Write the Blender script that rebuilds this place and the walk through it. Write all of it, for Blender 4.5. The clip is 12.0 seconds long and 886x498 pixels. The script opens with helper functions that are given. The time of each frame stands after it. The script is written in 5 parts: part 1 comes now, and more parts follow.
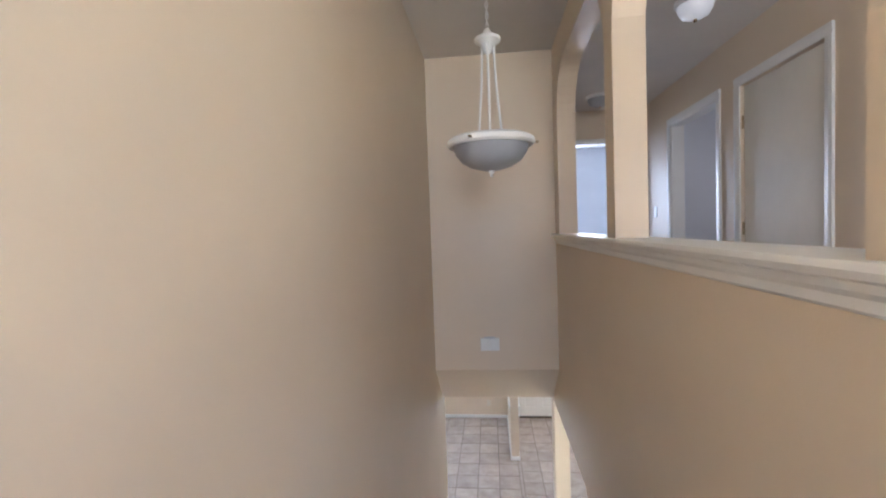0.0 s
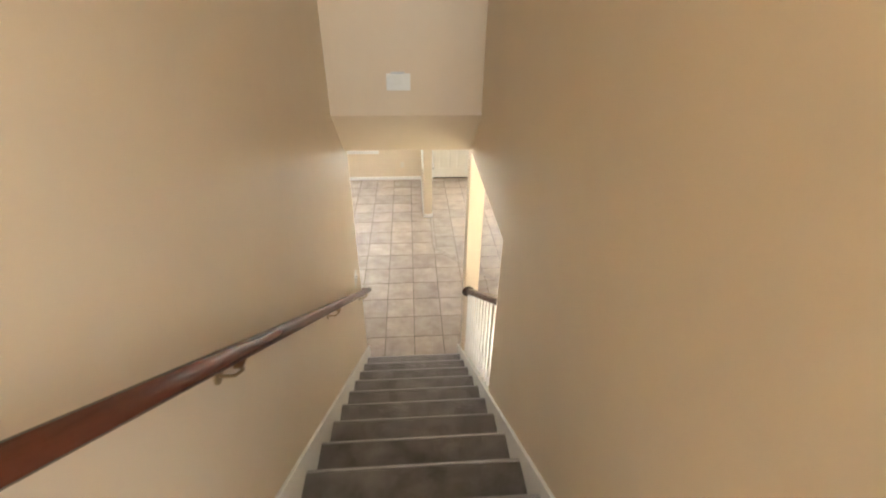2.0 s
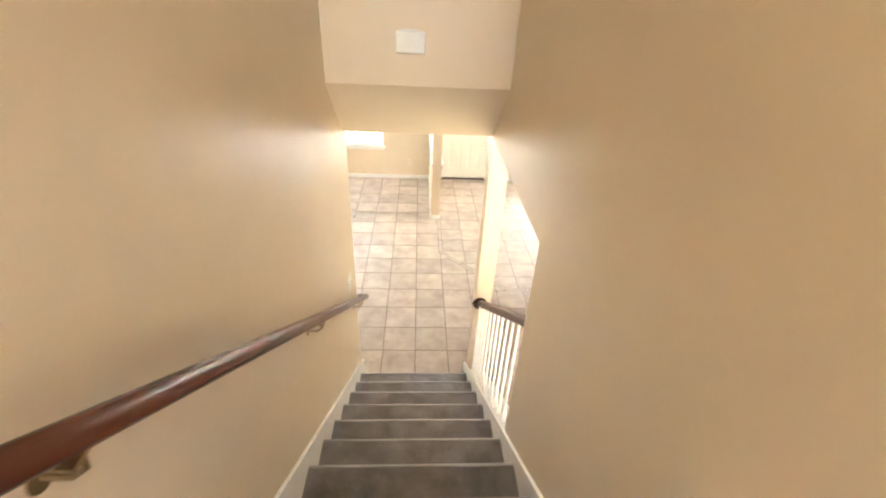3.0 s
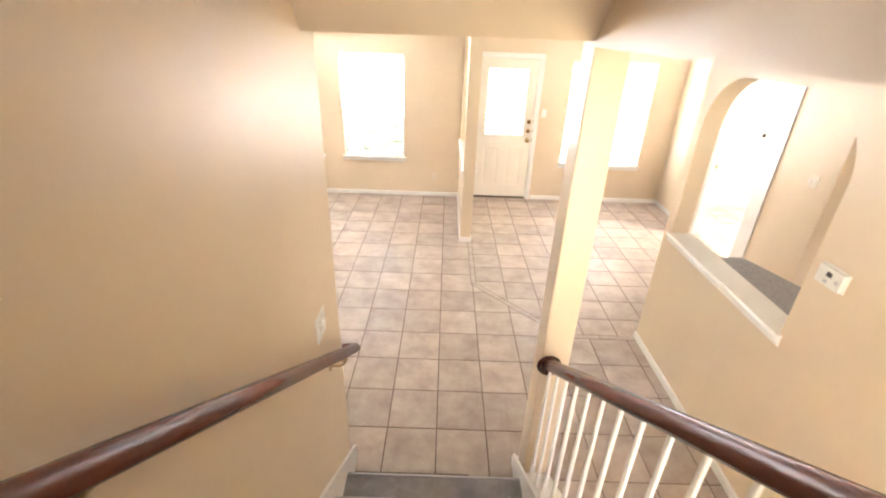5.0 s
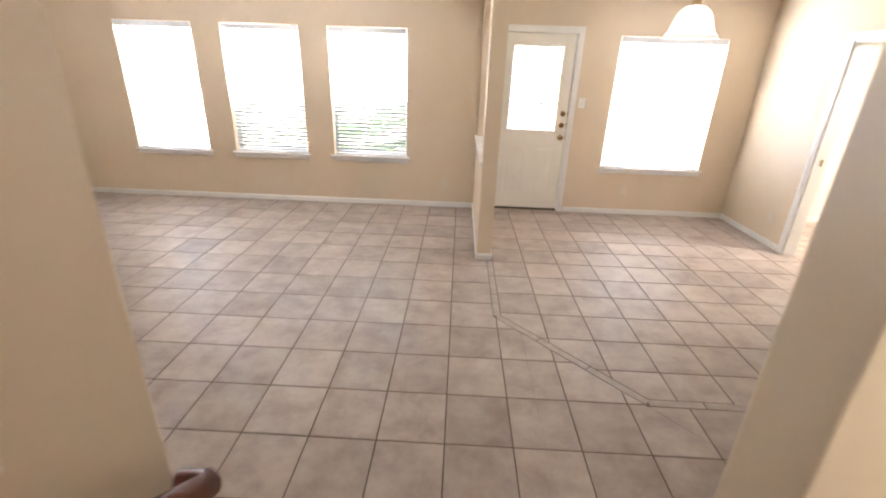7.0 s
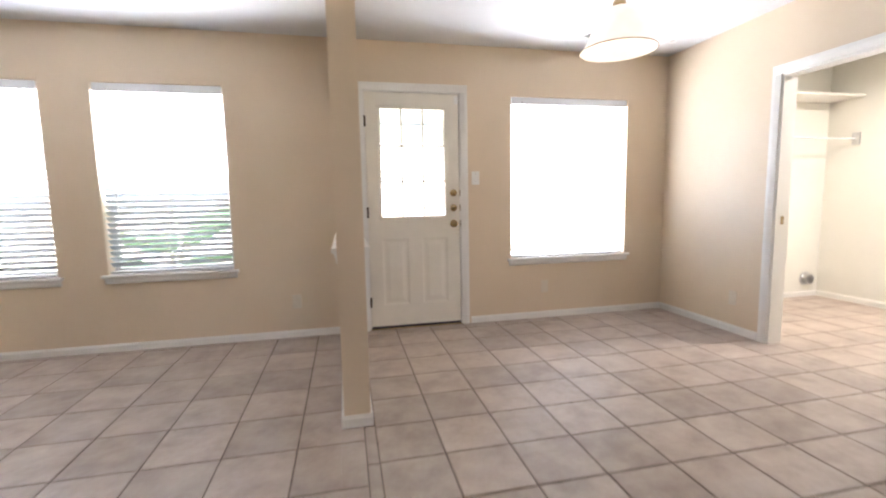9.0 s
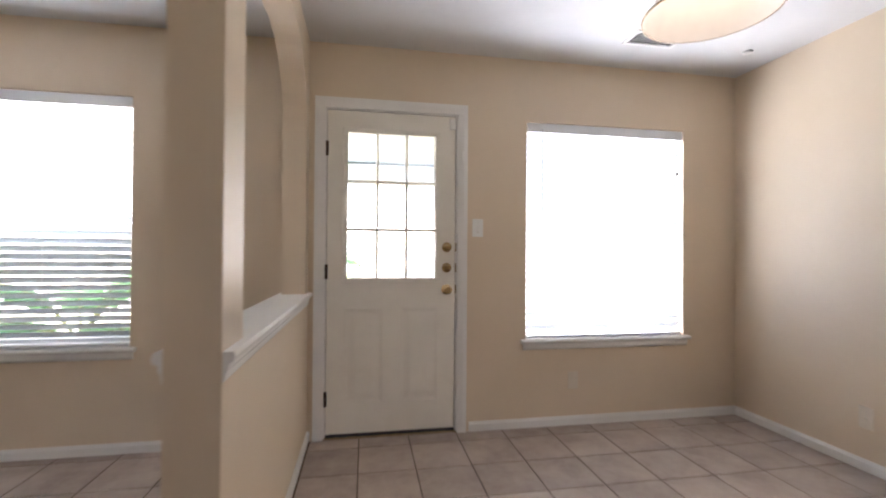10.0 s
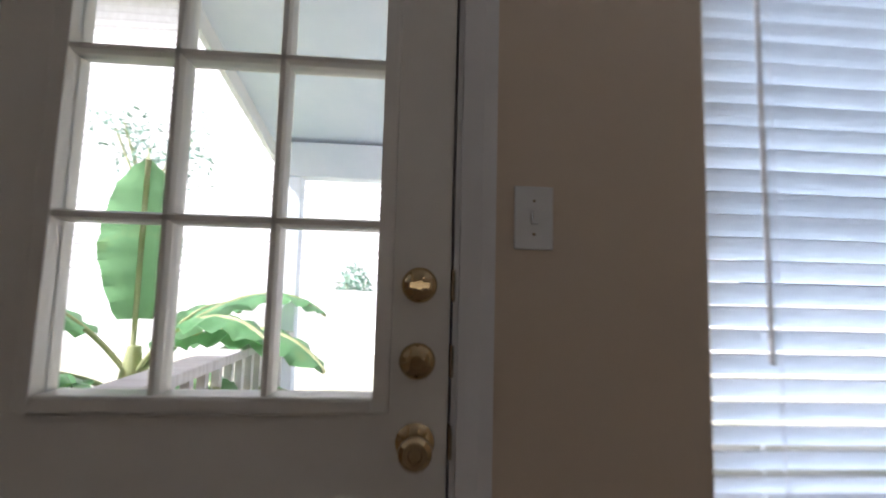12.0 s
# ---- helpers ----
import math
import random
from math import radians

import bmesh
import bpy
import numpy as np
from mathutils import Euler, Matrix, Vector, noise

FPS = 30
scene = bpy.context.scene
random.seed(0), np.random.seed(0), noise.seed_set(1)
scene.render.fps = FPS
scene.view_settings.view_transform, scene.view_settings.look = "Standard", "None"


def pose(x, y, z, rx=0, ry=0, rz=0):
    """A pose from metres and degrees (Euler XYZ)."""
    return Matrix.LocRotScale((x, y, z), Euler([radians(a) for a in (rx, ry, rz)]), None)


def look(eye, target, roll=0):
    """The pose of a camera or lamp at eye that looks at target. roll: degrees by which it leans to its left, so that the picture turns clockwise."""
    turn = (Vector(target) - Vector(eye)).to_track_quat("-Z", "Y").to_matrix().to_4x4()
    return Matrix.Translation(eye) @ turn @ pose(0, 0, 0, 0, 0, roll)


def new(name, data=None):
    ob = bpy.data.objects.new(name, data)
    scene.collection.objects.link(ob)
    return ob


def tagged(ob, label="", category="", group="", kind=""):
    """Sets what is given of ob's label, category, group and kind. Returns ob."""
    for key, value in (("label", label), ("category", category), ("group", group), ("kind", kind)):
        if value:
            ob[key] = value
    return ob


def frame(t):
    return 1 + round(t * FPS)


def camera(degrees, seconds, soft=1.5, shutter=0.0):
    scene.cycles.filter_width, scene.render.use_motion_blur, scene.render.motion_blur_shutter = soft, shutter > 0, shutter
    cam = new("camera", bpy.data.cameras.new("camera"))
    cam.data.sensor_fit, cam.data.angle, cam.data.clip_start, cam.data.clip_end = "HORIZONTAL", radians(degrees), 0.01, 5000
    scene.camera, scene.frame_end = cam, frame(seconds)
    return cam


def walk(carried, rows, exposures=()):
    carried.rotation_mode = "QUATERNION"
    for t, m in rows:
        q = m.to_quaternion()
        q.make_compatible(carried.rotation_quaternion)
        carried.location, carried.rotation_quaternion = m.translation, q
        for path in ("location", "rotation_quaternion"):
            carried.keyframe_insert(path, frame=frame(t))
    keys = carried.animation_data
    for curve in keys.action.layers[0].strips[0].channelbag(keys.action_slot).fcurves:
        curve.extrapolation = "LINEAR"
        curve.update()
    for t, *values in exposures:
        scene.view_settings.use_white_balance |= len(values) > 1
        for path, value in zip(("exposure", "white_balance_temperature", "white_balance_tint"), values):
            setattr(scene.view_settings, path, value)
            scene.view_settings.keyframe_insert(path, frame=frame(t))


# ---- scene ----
cam = camera(90.0, 12.0, soft=2.0, shutter=0.4)
PATH = [
    (0, (-1.285, -8.917, 3.865), (-1.499, -6.931, 3.777), -2.1),
    (0.5, (-1.24, -8.842, 3.836), (-1.396, -6.872, 3.527), -1.7),
    (1, (-1.281, -8.721, 3.744), (-1.288, -6.893, 2.933), 2.0),
    (1.5, (-1.292, -8.554, 3.667), (-1.209, -6.88, 2.575), 0.6),
    (2, (-1.249, -8.324, 3.521), (-1.115, -6.631, 2.464), 0.9),
    (2.5, (-1.232, -8.109, 3.385), (-1.034, -6.384, 2.393), 3.1),
    (3, (-1.268, -7.86, 3.219), (-1.147, -6.154, 2.182), 3.1),
    (3.2, (-1.263, -7.739, 3.133), (-1.18, -6.001, 2.147), 2.8),
    (4.8, (-1.289, -6.757, 2.472), (-1.225, -4.962, 1.593), 3.0),
    (5, (-1.263, -6.647, 2.389), (-1.26, -4.859, 1.493), 2.0),
    (5.5, (-1.256, -6.365, 2.199), (-1.191, -4.561, 1.339), 1.9),
    (6, (-1.246, -6.083, 2.02), (-1.316, -4.231, 1.269), 0.7),
    (6.5, (-1.252, -5.792, 1.831), (-1.301, -3.958, 1.035), 1.6),
    (6.7, (-1.254, -5.665, 1.768), (-1.333, -3.826, 0.985), 1.9),
    (8.3, (-1.18, -4.48, 1.13), (-0.92, -2.561, 0.635), 0.3),
    (8.5, (-1.128, -4.34, 1.097), (-0.848, -2.384, 0.785), -0.8),
    (9, (-1.002, -3.822, 1.128), (-0.576, -1.88, 0.907), -1.1),
    (9.5, (-0.765, -3.324, 1.128), (-0.333, -1.372, 1.058), 0.1),
    (10, (-0.58, -2.798, 1.15), (-0.231, -0.828, 1.168), 0.4),
    (10.5, (-0.425, -2.254, 1.158), (-0.056, -0.289, 1.228), 0.0),
    (11, (-0.301, -1.717, 1.181), (-0.041, 0.264, 1.264), 1.0),
    (11.5, (-0.216, -1.216, 1.19), (0.17, 0.746, 1.252), 0.8),
    (12, (-0.074, -0.787, 1.182), (0.062, 1.2, 1.36), 1.5),
]
walk(cam, [(t, look(eye, target, roll)) for t, eye, target, roll in PATH],
     exposures=[(0, 3.5, 5350, 15), (0.5, 3.6, 5250, 12), (1, 3.78, 5850, 9), (1.5, 3.9, 6250, 9), (2, 4.15, 6750, 9), (2.5, 4.6, 6800, 9), (3.2, 4.75, 6950, 10), (4.8, 4.45, 7000, 17),
                (5.5, 4.16, 6900, 19), (6.5, 3.62, 6700, 19), (8.5, 3.34, 6250, 18), (9.5, 2.75, 6200, 19), (10.5, 2.08, 6100, 21), (11, 1.6, 6000, 21), (11.5, 1.1, 5950, 20), (12, 0.76, 5850, 20)])

# ---- sky, sun, lamps ----
world = bpy.data.worlds.new("sky")
scene.world = world
world.use_nodes = True
wn = world.node_tree.nodes
sky = wn.new("ShaderNodeTexSky")
sky.sky_type, sky.sun_disc = "NISHITA", False
sky.dust_density, sky.air_density = 6.0, 1.0
sky.sun_elevation, sky.sun_rotation = radians(51), radians(-129)
world.node_tree.links.new(sky.outputs[0], wn["Background"].inputs[0])
wn["Background"].inputs[1].default_value = 0.15

sun = new("sun", bpy.data.lights.new("sun", "SUN"))
sun.data.energy, sun.data.angle, sun.data.color = 5.0, radians(0.5), (1.0, 0.95, 0.88)
sun.matrix_world = look((-5, -4, 8), (0, 0, 0))


def area_light(name, where, target, w, h, watts, colour=(1, 1, 1)):
    ob = new(name, bpy.data.lights.new(name, "AREA"))
    ob.data.shape, ob.data.size, ob.data.size_y = "RECTANGLE", w, h
    ob.data.energy, ob.data.color = watts, colour
    ob.matrix_world = look(where, target)
    return ob


DAY = (0.90, 0.95, 1.0)
# daylight in the window openings, behind the blinds
area_light("window_light", (1.069, 0.125, 1.30), (1.069, -3, 1.30), 1.13, 1.38, 18, DAY)
area_light("window_light", (-2.338, 0.125, 1.62), (-2.338, -3, 1.62), 0.86, 0.76, 12, DAY)
area_light("window_light", (-3.566, 0.125, 1.62), (-3.566, -3, 1.62), 0.86, 0.76, 12, DAY)
area_light("window_light", (-4.794, 0.125, 1.32), (-4.794, -3, 1.32), 0.86, 1.38, 13, DAY)
# added upstairs lamps, no window seen: hall side, end room, side room, landing
# fill through an unseen opening in the hall's east wall, for the stairwell
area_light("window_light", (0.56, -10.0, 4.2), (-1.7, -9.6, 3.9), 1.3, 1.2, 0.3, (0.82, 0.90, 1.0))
area_light("window_light", (-0.1, -0.85, 4.2), (-0.1, -4, 3.9), 1.6, 1.2, 6, (0.90, 0.94, 1.0))
area_light("window_light", (2.19, -4.75, 4.2), (0.6, -4.75, 3.9), 1.0, 1.2, 1.2, (0.98, 0.94, 0.95))
area_light("window_light", (-0.95, -11.53, 4.3), (-1.0, -5, 4.2), 1.2, 1.05, 4.2, (0.90, 0.94, 1.0))
# front hall daylight: lamp in an unseen opening added to the south wall
area_light("window_light", (-0.1, -7.02, 1.45), (-0.2, -4, 1.35), 0.95, 1.3, 0.7, (1.0, 0.91, 0.77))
# unseen kitchen opening, its lamp added to brighten the kitchen walls
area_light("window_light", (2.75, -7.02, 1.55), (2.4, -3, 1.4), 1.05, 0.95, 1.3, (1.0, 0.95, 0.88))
area_light("laundry_light", (3.1, -1.5, 2.30), (3.1, -1.5, 0), 0.2, 0.2, 6.5, (1.0, 0.965, 0.87))

# ---- materials ----


def material(name, rough=0.6, metal=0.0):
    m = bpy.data.materials.new(name)
    m.use_nodes = True
    nt = m.node_tree
    b = nt.nodes["Principled BSDF"]
    b.inputs["Roughness"].default_value, b.inputs["Metallic"].default_value = rough, metal
    return m, nt, b


def noise_node(nt, scale, detail=3.0, rough=0.55, stretch=None):
    tc = nt.nodes.new("ShaderNodeTexCoord")
    n = nt.nodes.new("ShaderNodeTexNoise")
    n.inputs["Scale"].default_value, n.inputs["Detail"].default_value = scale, detail
    n.inputs["Roughness"].default_value = rough
    if stretch:
        mp = nt.nodes.new("ShaderNodeMapping")
        mp.inputs["Scale"].default_value = stretch
        nt.links.new(tc.outputs["Object"], mp.inputs[0])
        nt.links.new(mp.outputs[0], n.inputs["Vector"])
    else:
        nt.links.new(tc.outputs["Object"], n.inputs["Vector"])
    return n


def ramp(nt, src, stops):
    r = nt.nodes.new("ShaderNodeValToRGB")
    e = r.color_ramp.elements
    e[0].position, e[0].color = stops[0][0], (*stops[0][1], 1)
    e[1].position, e[1].color = stops[-1][0], (*stops[-1][1], 1)
    for p, c in stops[1:-1]:
        k = e.new(p)
        k.color = (*c, 1)
    nt.links.new(src, r.inputs[0])
    return r


def bump(nt, b, src, strength, dist):
    k = nt.nodes.new("ShaderNodeBump")
    k.inputs["Strength"].default_value, k.inputs["Distance"].default_value = strength, dist
    nt.links.new(src, k.inputs["Height"])
    nt.links.new(k.outputs[0], b.inputs["Normal"])
    return k


def mixed(name, c0, c1, scale, rough, bump_scale=0, bump_strength=0.0, dist=0.002, metal=0.0, stretch=None, lo=0.35, hi=0.65):
    m, nt, b = material(name, rough, metal)
    n = noise_node(nt, scale, 4.0, 0.6, stretch)
    r = ramp(nt, n.outputs["Fac"], [(lo, c0), (hi, c1)])
    nt.links.new(r.outputs[0], b.inputs["Base Color"])
    if bump_scale:
        n2 = noise_node(nt, bump_scale, 3.0, 0.6, stretch)
        bump(nt, b, n2.outputs["Fac"], bump_strength, dist)
    return m


M_WALL = mixed("beige_wall_paint", (0.690, 0.566, 0.412), (0.725, 0.596, 0.438), 1.3, 0.41, 140, 0.22, 0.0015)
M_CREAM = mixed("cream_laundry_paint", (0.76, 0.745, 0.68), (0.80, 0.785, 0.72), 1.3, 0.6, 140, 0.2, 0.0015)
# the end room's blue-white daylight is put into this wall colour
M_PALE = mixed("daylit_blue_white", (0.70, 0.73, 0.78), (0.75, 0.78, 0.83), 1.3, 0.6, 140, 0.2, 0.0015)
M_ALMOND = mixed("almond_plastic", (0.68, 0.60, 0.48), (0.72, 0.64, 0.52), 20.0, 0.4)
M_STRIP = mixed("cream_border_tile", (0.335, 0.27, 0.222), (0.42, 0.35, 0.295), 12.0, 0.4, 40, 0.1)
M_CEIL = mixed("white_ceiling_paint", (0.66, 0.645, 0.62), (0.72, 0.705, 0.68), 1.5, 0.8, 90, 0.45, 0.003)
M_CEIL_UP = mixed("warm_white_ceiling_paint", (0.66, 0.615, 0.55), (0.72, 0.67, 0.60), 1.5, 0.8, 90, 0.45, 0.003)
M_TRIM = mixed("white_gloss_paint", (0.785, 0.765, 0.72), (0.83, 0.81, 0.77), 3.0, 0.32, 60, 0.04, 0.001)
M_DOOR = mixed("off_white_door_paint", (0.775, 0.73, 0.635), (0.82, 0.775, 0.68), 4.0, 0.38, 45, 0.05, 0.001)
M_VINYL = mixed("white_vinyl", (0.78, 0.79, 0.80), (0.83, 0.84, 0.85), 5.0, 0.4)
M_PLATE = mixed("white_plastic", (0.78, 0.77, 0.72), (0.82, 0.81, 0.77), 20.0, 0.35)
M_DARK = mixed("dark_plastic", (0.02, 0.02, 0.02), (0.04, 0.04, 0.04), 20.0, 0.4)
M_GROUT = mixed("brown_grout", (0.090, 0.064, 0.050), (0.165, 0.122, 0.095), 9.0, 0.9, 200, 0.3, 0.001)
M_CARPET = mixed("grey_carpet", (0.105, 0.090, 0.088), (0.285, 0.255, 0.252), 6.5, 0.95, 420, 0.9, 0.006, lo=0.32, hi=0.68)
# step edges painted paler for the light caught from downstairs
M_NOSING = mixed("lit_carpet_edge", (0.34, 0.315, 0.33), (0.46, 0.43, 0.445), 9.0, 0.95, 420, 0.8, 0.004)
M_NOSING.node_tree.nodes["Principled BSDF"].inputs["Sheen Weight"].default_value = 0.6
M_CARPET.node_tree.nodes["Principled BSDF"].inputs["Sheen Weight"].default_value = 0.6
M_CARPET.node_tree.nodes["Principled BSDF"].inputs["Sheen Roughness"].default_value = 0.5
M_WOOD = mixed("dark_cherry_wood", (0.092, 0.028, 0.016), (0.128, 0.042, 0.024), 9.0, 0.26, 60, 0.004, 0.0003, stretch=(6, 0.5, 0.5))
M_WOOD.node_tree.nodes["Principled BSDF"].inputs["Specular IOR Level"].default_value = 0.22
M_ROSETTE = mixed("dark_stained_wood", (0.020, 0.008, 0.006), (0.045, 0.016, 0.010), 20.0, 0.25)
M_BRASS = mixed("polished_brass", (0.46, 0.33, 0.17), (0.58, 0.43, 0.23), 30.0, 0.09, metal=1.0)
M_BRONZE = mixed("dull_brass", (0.30, 0.22, 0.13), (0.42, 0.32, 0.19), 30.0, 0.4, metal=1.0)
M_HINGE = mixed("dark_bronze", (0.07, 0.05, 0.04), (0.12, 0.085, 0.06), 30.0, 0.45, metal=1.0)
M_BLADE = mixed("grey_brown_blade", (0.20, 0.18, 0.165), (0.30, 0.27, 0.25), 5.0, 0.5, stretch=(1, 9, 1))
M_STEEL = mixed("brushed_aluminium", (0.55, 0.55, 0.55), (0.70, 0.70, 0.70), 40.0, 0.35, metal=1.0)
M_PORCH = mixed("pale_porch_paint", (0.74, 0.80, 0.86), (0.82, 0.86, 0.91), 2.0, 0.6, 50, 0.1)
M_SLAB = mixed("pale_concrete", (0.58, 0.59, 0.60), (0.70, 0.71, 0.72), 3.0, 0.8, 60, 0.3, 0.002)
M_DECK = mixed("weathered_deck_wood", (0.54, 0.50, 0.48), (0.72, 0.69, 0.67), 6.0, 0.8, 80, 0.3, 0.002, stretch=(1, 8, 1))
# lawn painted pale to carry the outdoor glare
M_GROUND = mixed("pale_lawn", (0.34, 0.35, 0.25), (0.50, 0.50, 0.40), 1.2, 0.95, 30, 0.6, 0.02)
# white of the added backdrops, for the blown-out outdoors
M_FENCE = mixed("white_backdrop_paint", (0.70, 0.69, 0.66), (0.80, 0.79, 0.77), 3.0, 0.85, 40, 0.3, 0.002, stretch=(8, 8, 1))
M_STEM = mixed("banana_stalk", (0.28, 0.32, 0.13), (0.42, 0.44, 0.24), 7.0, 0.6)
M_HEDGE = mixed("hedge_leaf", (0.16, 0.30, 0.22), (0.30, 0.44, 0.33), 9.0, 0.6)


def tile_material():
    m, nt, b = material("beige_ceramic_tile", 0.3)
    tc = nt.nodes.new("ShaderNodeTexCoord")
    oi = nt.nodes.new("ShaderNodeObjectInfo")
    geo = nt.nodes.new("ShaderNodeNewGeometry")
    shift = nt.nodes.new("ShaderNodeVectorMath")
    shift.operation = "MULTIPLY_ADD"
    shift.inputs[1].default_value = (37.0, 23.0, 11.0)
    nt.links.new(oi.outputs["Random"], shift.inputs[0])
    nt.links.new(geo.outputs["Position"], shift.inputs[2])
    big = nt.nodes.new("ShaderNodeTexNoise")
    big.inputs["Scale"].default_value, big.inputs["Detail"].default_value = 5.0, 5.0
    big.inputs["Roughness"].default_value = 0.65
    nt.links.new(shift.outputs[0], big.inputs["Vector"])
    col = ramp(nt, big.outputs["Fac"], [(0.28, (0.315, 0.247, 0.202)), (0.5, (0.420, 0.342, 0.286)), (0.72, (0.505, 0.430, 0.366))])
    hue = nt.nodes.new("ShaderNodeHueSaturation")
    mr = nt.nodes.new("ShaderNodeMapRange")
    mr.inputs["To Min"].default_value, mr.inputs["To Max"].default_value = 0.88, 1.1
    nt.links.new(oi.outputs["Random"], mr.inputs["Value"])
    nt.links.new(mr.outputs[0], hue.inputs["Value"])
    nt.links.new(col.outputs[0], hue.inputs["Color"])
    nt.links.new(hue.outputs[0], b.inputs["Base Color"])
    fine = nt.nodes.new("ShaderNodeTexNoise")
    fine.inputs["Scale"].default_value, fine.inputs["Detail"].default_value = 28.0, 3.0
    nt.links.new(shift.outputs[0], fine.inputs["Vector"])
    rr = nt.nodes.new("ShaderNodeMapRange")
    rr.inputs["To Min"].default_value, rr.inputs["To Max"].default_value = 0.32, 0.52
    nt.links.new(fine.outputs["Fac"], rr.inputs["Value"])
    nt.links.new(rr.outputs[0], b.inputs["Roughness"])
    bump(nt, b, fine.outputs["Fac"], 0.12, 0.0015)
    return m


M_TILE = tile_material()
M_TILE.node_tree.nodes["Principled BSDF"].inputs["Specular IOR Level"].default_value = 0.38


def glass_material():
    m = bpy.data.materials.new("window_glass")
    m.use_nodes = True
    nt = m.node_tree
    b = nt.nodes["Principled BSDF"]
    b.inputs["Transmission Weight"].default_value = 1.0
    b.inputs["Roughness"].default_value, b.inputs["IOR"].default_value = 0.0, 1.01
    b.inputs["Base Color"].default_value = (0.97, 0.99, 1.0, 1)
    return m


M_GLASS = glass_material()


def screen_material():
    """Fine mesh: half see-through, half dark thread."""
    m, nt, b = material("insect_screen_mesh", 0.7)
    b.inputs["Base Color"].default_value = (0.06, 0.065, 0.07, 1)
    tr = nt.nodes.new("ShaderNodeBsdfTransparent")
    mix = nt.nodes.new("ShaderNodeMixShader")
    mix.inputs[0].default_value = 0.16
    nt.links.new(tr.outputs[0], mix.inputs[1])
    nt.links.new(b.outputs[0], mix.inputs[2])
    nt.links.new(mix.outputs[0], nt.nodes["Material Output"].inputs[0])
    return m


M_SCREEN = screen_material()


def slat_material():
    m, nt, b = material("white_blind_slat", 0.45)
    b.inputs["Base Color"].default_value = (0.80, 0.83, 0.88, 1)
    n = noise_node(nt, 14.0)
    r = ramp(nt, n.outputs["Fac"], [(0.3, (0.66, 0.71, 0.745)), (0.7, (0.73, 0.785, 0.815))])
    nt.links.new(r.outputs[0], b.inputs["Base Color"])
    tr = nt.nodes.new("ShaderNodeBsdfTranslucent")
    tr.inputs[0].default_value = (0.75, 0.84, 0.90, 1)
    mix = nt.nodes.new("ShaderNodeMixShader")
    mix.inputs[0].default_value = 0.04
    nt.links.new(b.outputs[0], mix.inputs[1])
    nt.links.new(tr.outputs[0], mix.inputs[2])
    nt.links.new(mix.outputs[0], nt.nodes["Material Output"].inputs[0])
    return m


M_SLAT = slat_material()


def leaf_material():
    m, nt, b = material("banana_leaf", 0.4)
    n = noise_node(nt, 3.0, 4.0)
    r = ramp(nt, n.outputs["Fac"], [(0.3, (0.085, 0.20, 0.09)), (0.62, (0.17, 0.36, 0.16)), (0.78, (0.34, 0.40, 0.15))])
    nt.links.new(r.outputs[0], b.inputs["Base Color"])
    tr = nt.nodes.new("ShaderNodeBsdfTranslucent")
    tr.inputs[0].default_value = (0.27, 0.50, 0.24, 1)
    mix = nt.nodes.new("ShaderNodeMixShader")
    mix.inputs[0].default_value = 0.4
    nt.links.new(b.outputs[0], mix.inputs[1])
    nt.links.new(tr.outputs[0], mix.inputs[2])
    nt.links.new(mix.outputs[0], nt.nodes["Material Output"].inputs[0])
    return m


M_LEAF = leaf_material()


def shade_material(name, colour, glow, glow_colour):
    m, nt, b = material(name, 0.35)
    n = noise_node(nt, 11.0, 4.0)
    r = ramp(nt, n.outputs["Fac"], [(0.3, tuple(c * 0.9 for c in colour)), (0.7, colour)])
    nt.links.new(r.outputs[0], b.inputs["Base Color"])
    b.inputs["Emission Color"].default_value = (*glow_colour, 1)
    b.inputs["Emission Strength"].default_value = glow
    return m


M_SHADE_LIT = shade_material("lit_frosted_glass", (0.82, 0.76, 0.68), 0.10, (1.0, 0.86, 0.68))
M_BULB = shade_material("lit_bulb", (0.9, 0.9, 0.85), 0.7, (1.0, 0.80, 0.55))
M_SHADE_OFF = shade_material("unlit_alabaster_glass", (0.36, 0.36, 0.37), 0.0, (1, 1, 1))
M_GLOBE = shade_material("frosted_globe", (0.8, 0.8, 0.8), 0.02, (1.0, 0.97, 0.92))
M_LAUNDRY = shade_material("laundry_lamp_glass", (0.85, 0.84, 0.78), 3.0, (1.0, 0.93, 0.76))

# ---- mesh helpers ----


def box(bm, x0, x1, y0, y1, z0, z1):
    v = [bm.verts.new((x, y, z)) for x in (x0, x1) for y in (y0, y1) for z in (z0, z1)]
    for f in ((0, 1, 3, 2), (4, 6, 7, 5), (0, 4, 5, 1), (2, 3, 7, 6), (0, 2, 6, 4), (1, 5, 7, 3)):
        bm.faces.new([v[i] for i in f])


def prism(bm, pts, axis, a, b):
    """A prism over the outline pts, drawn out along the axis from a to b."""
    def at(p, d):
        return {"x": (d, p[0], p[1]), "y": (p[0], d, p[1]), "z": (p[0], p[1], d)}[axis]
    va = [bm.verts.new(at(p, a)) for p in pts]
    vb = [bm.verts.new(at(p, b)) for p in pts]
    n = len(pts)
    bm.faces.new(va)
    bm.faces.new(vb[::-1])
    for i in range(n):
        bm.faces.new((va[i], vb[i], vb[(i + 1) % n], va[(i + 1) % n]))


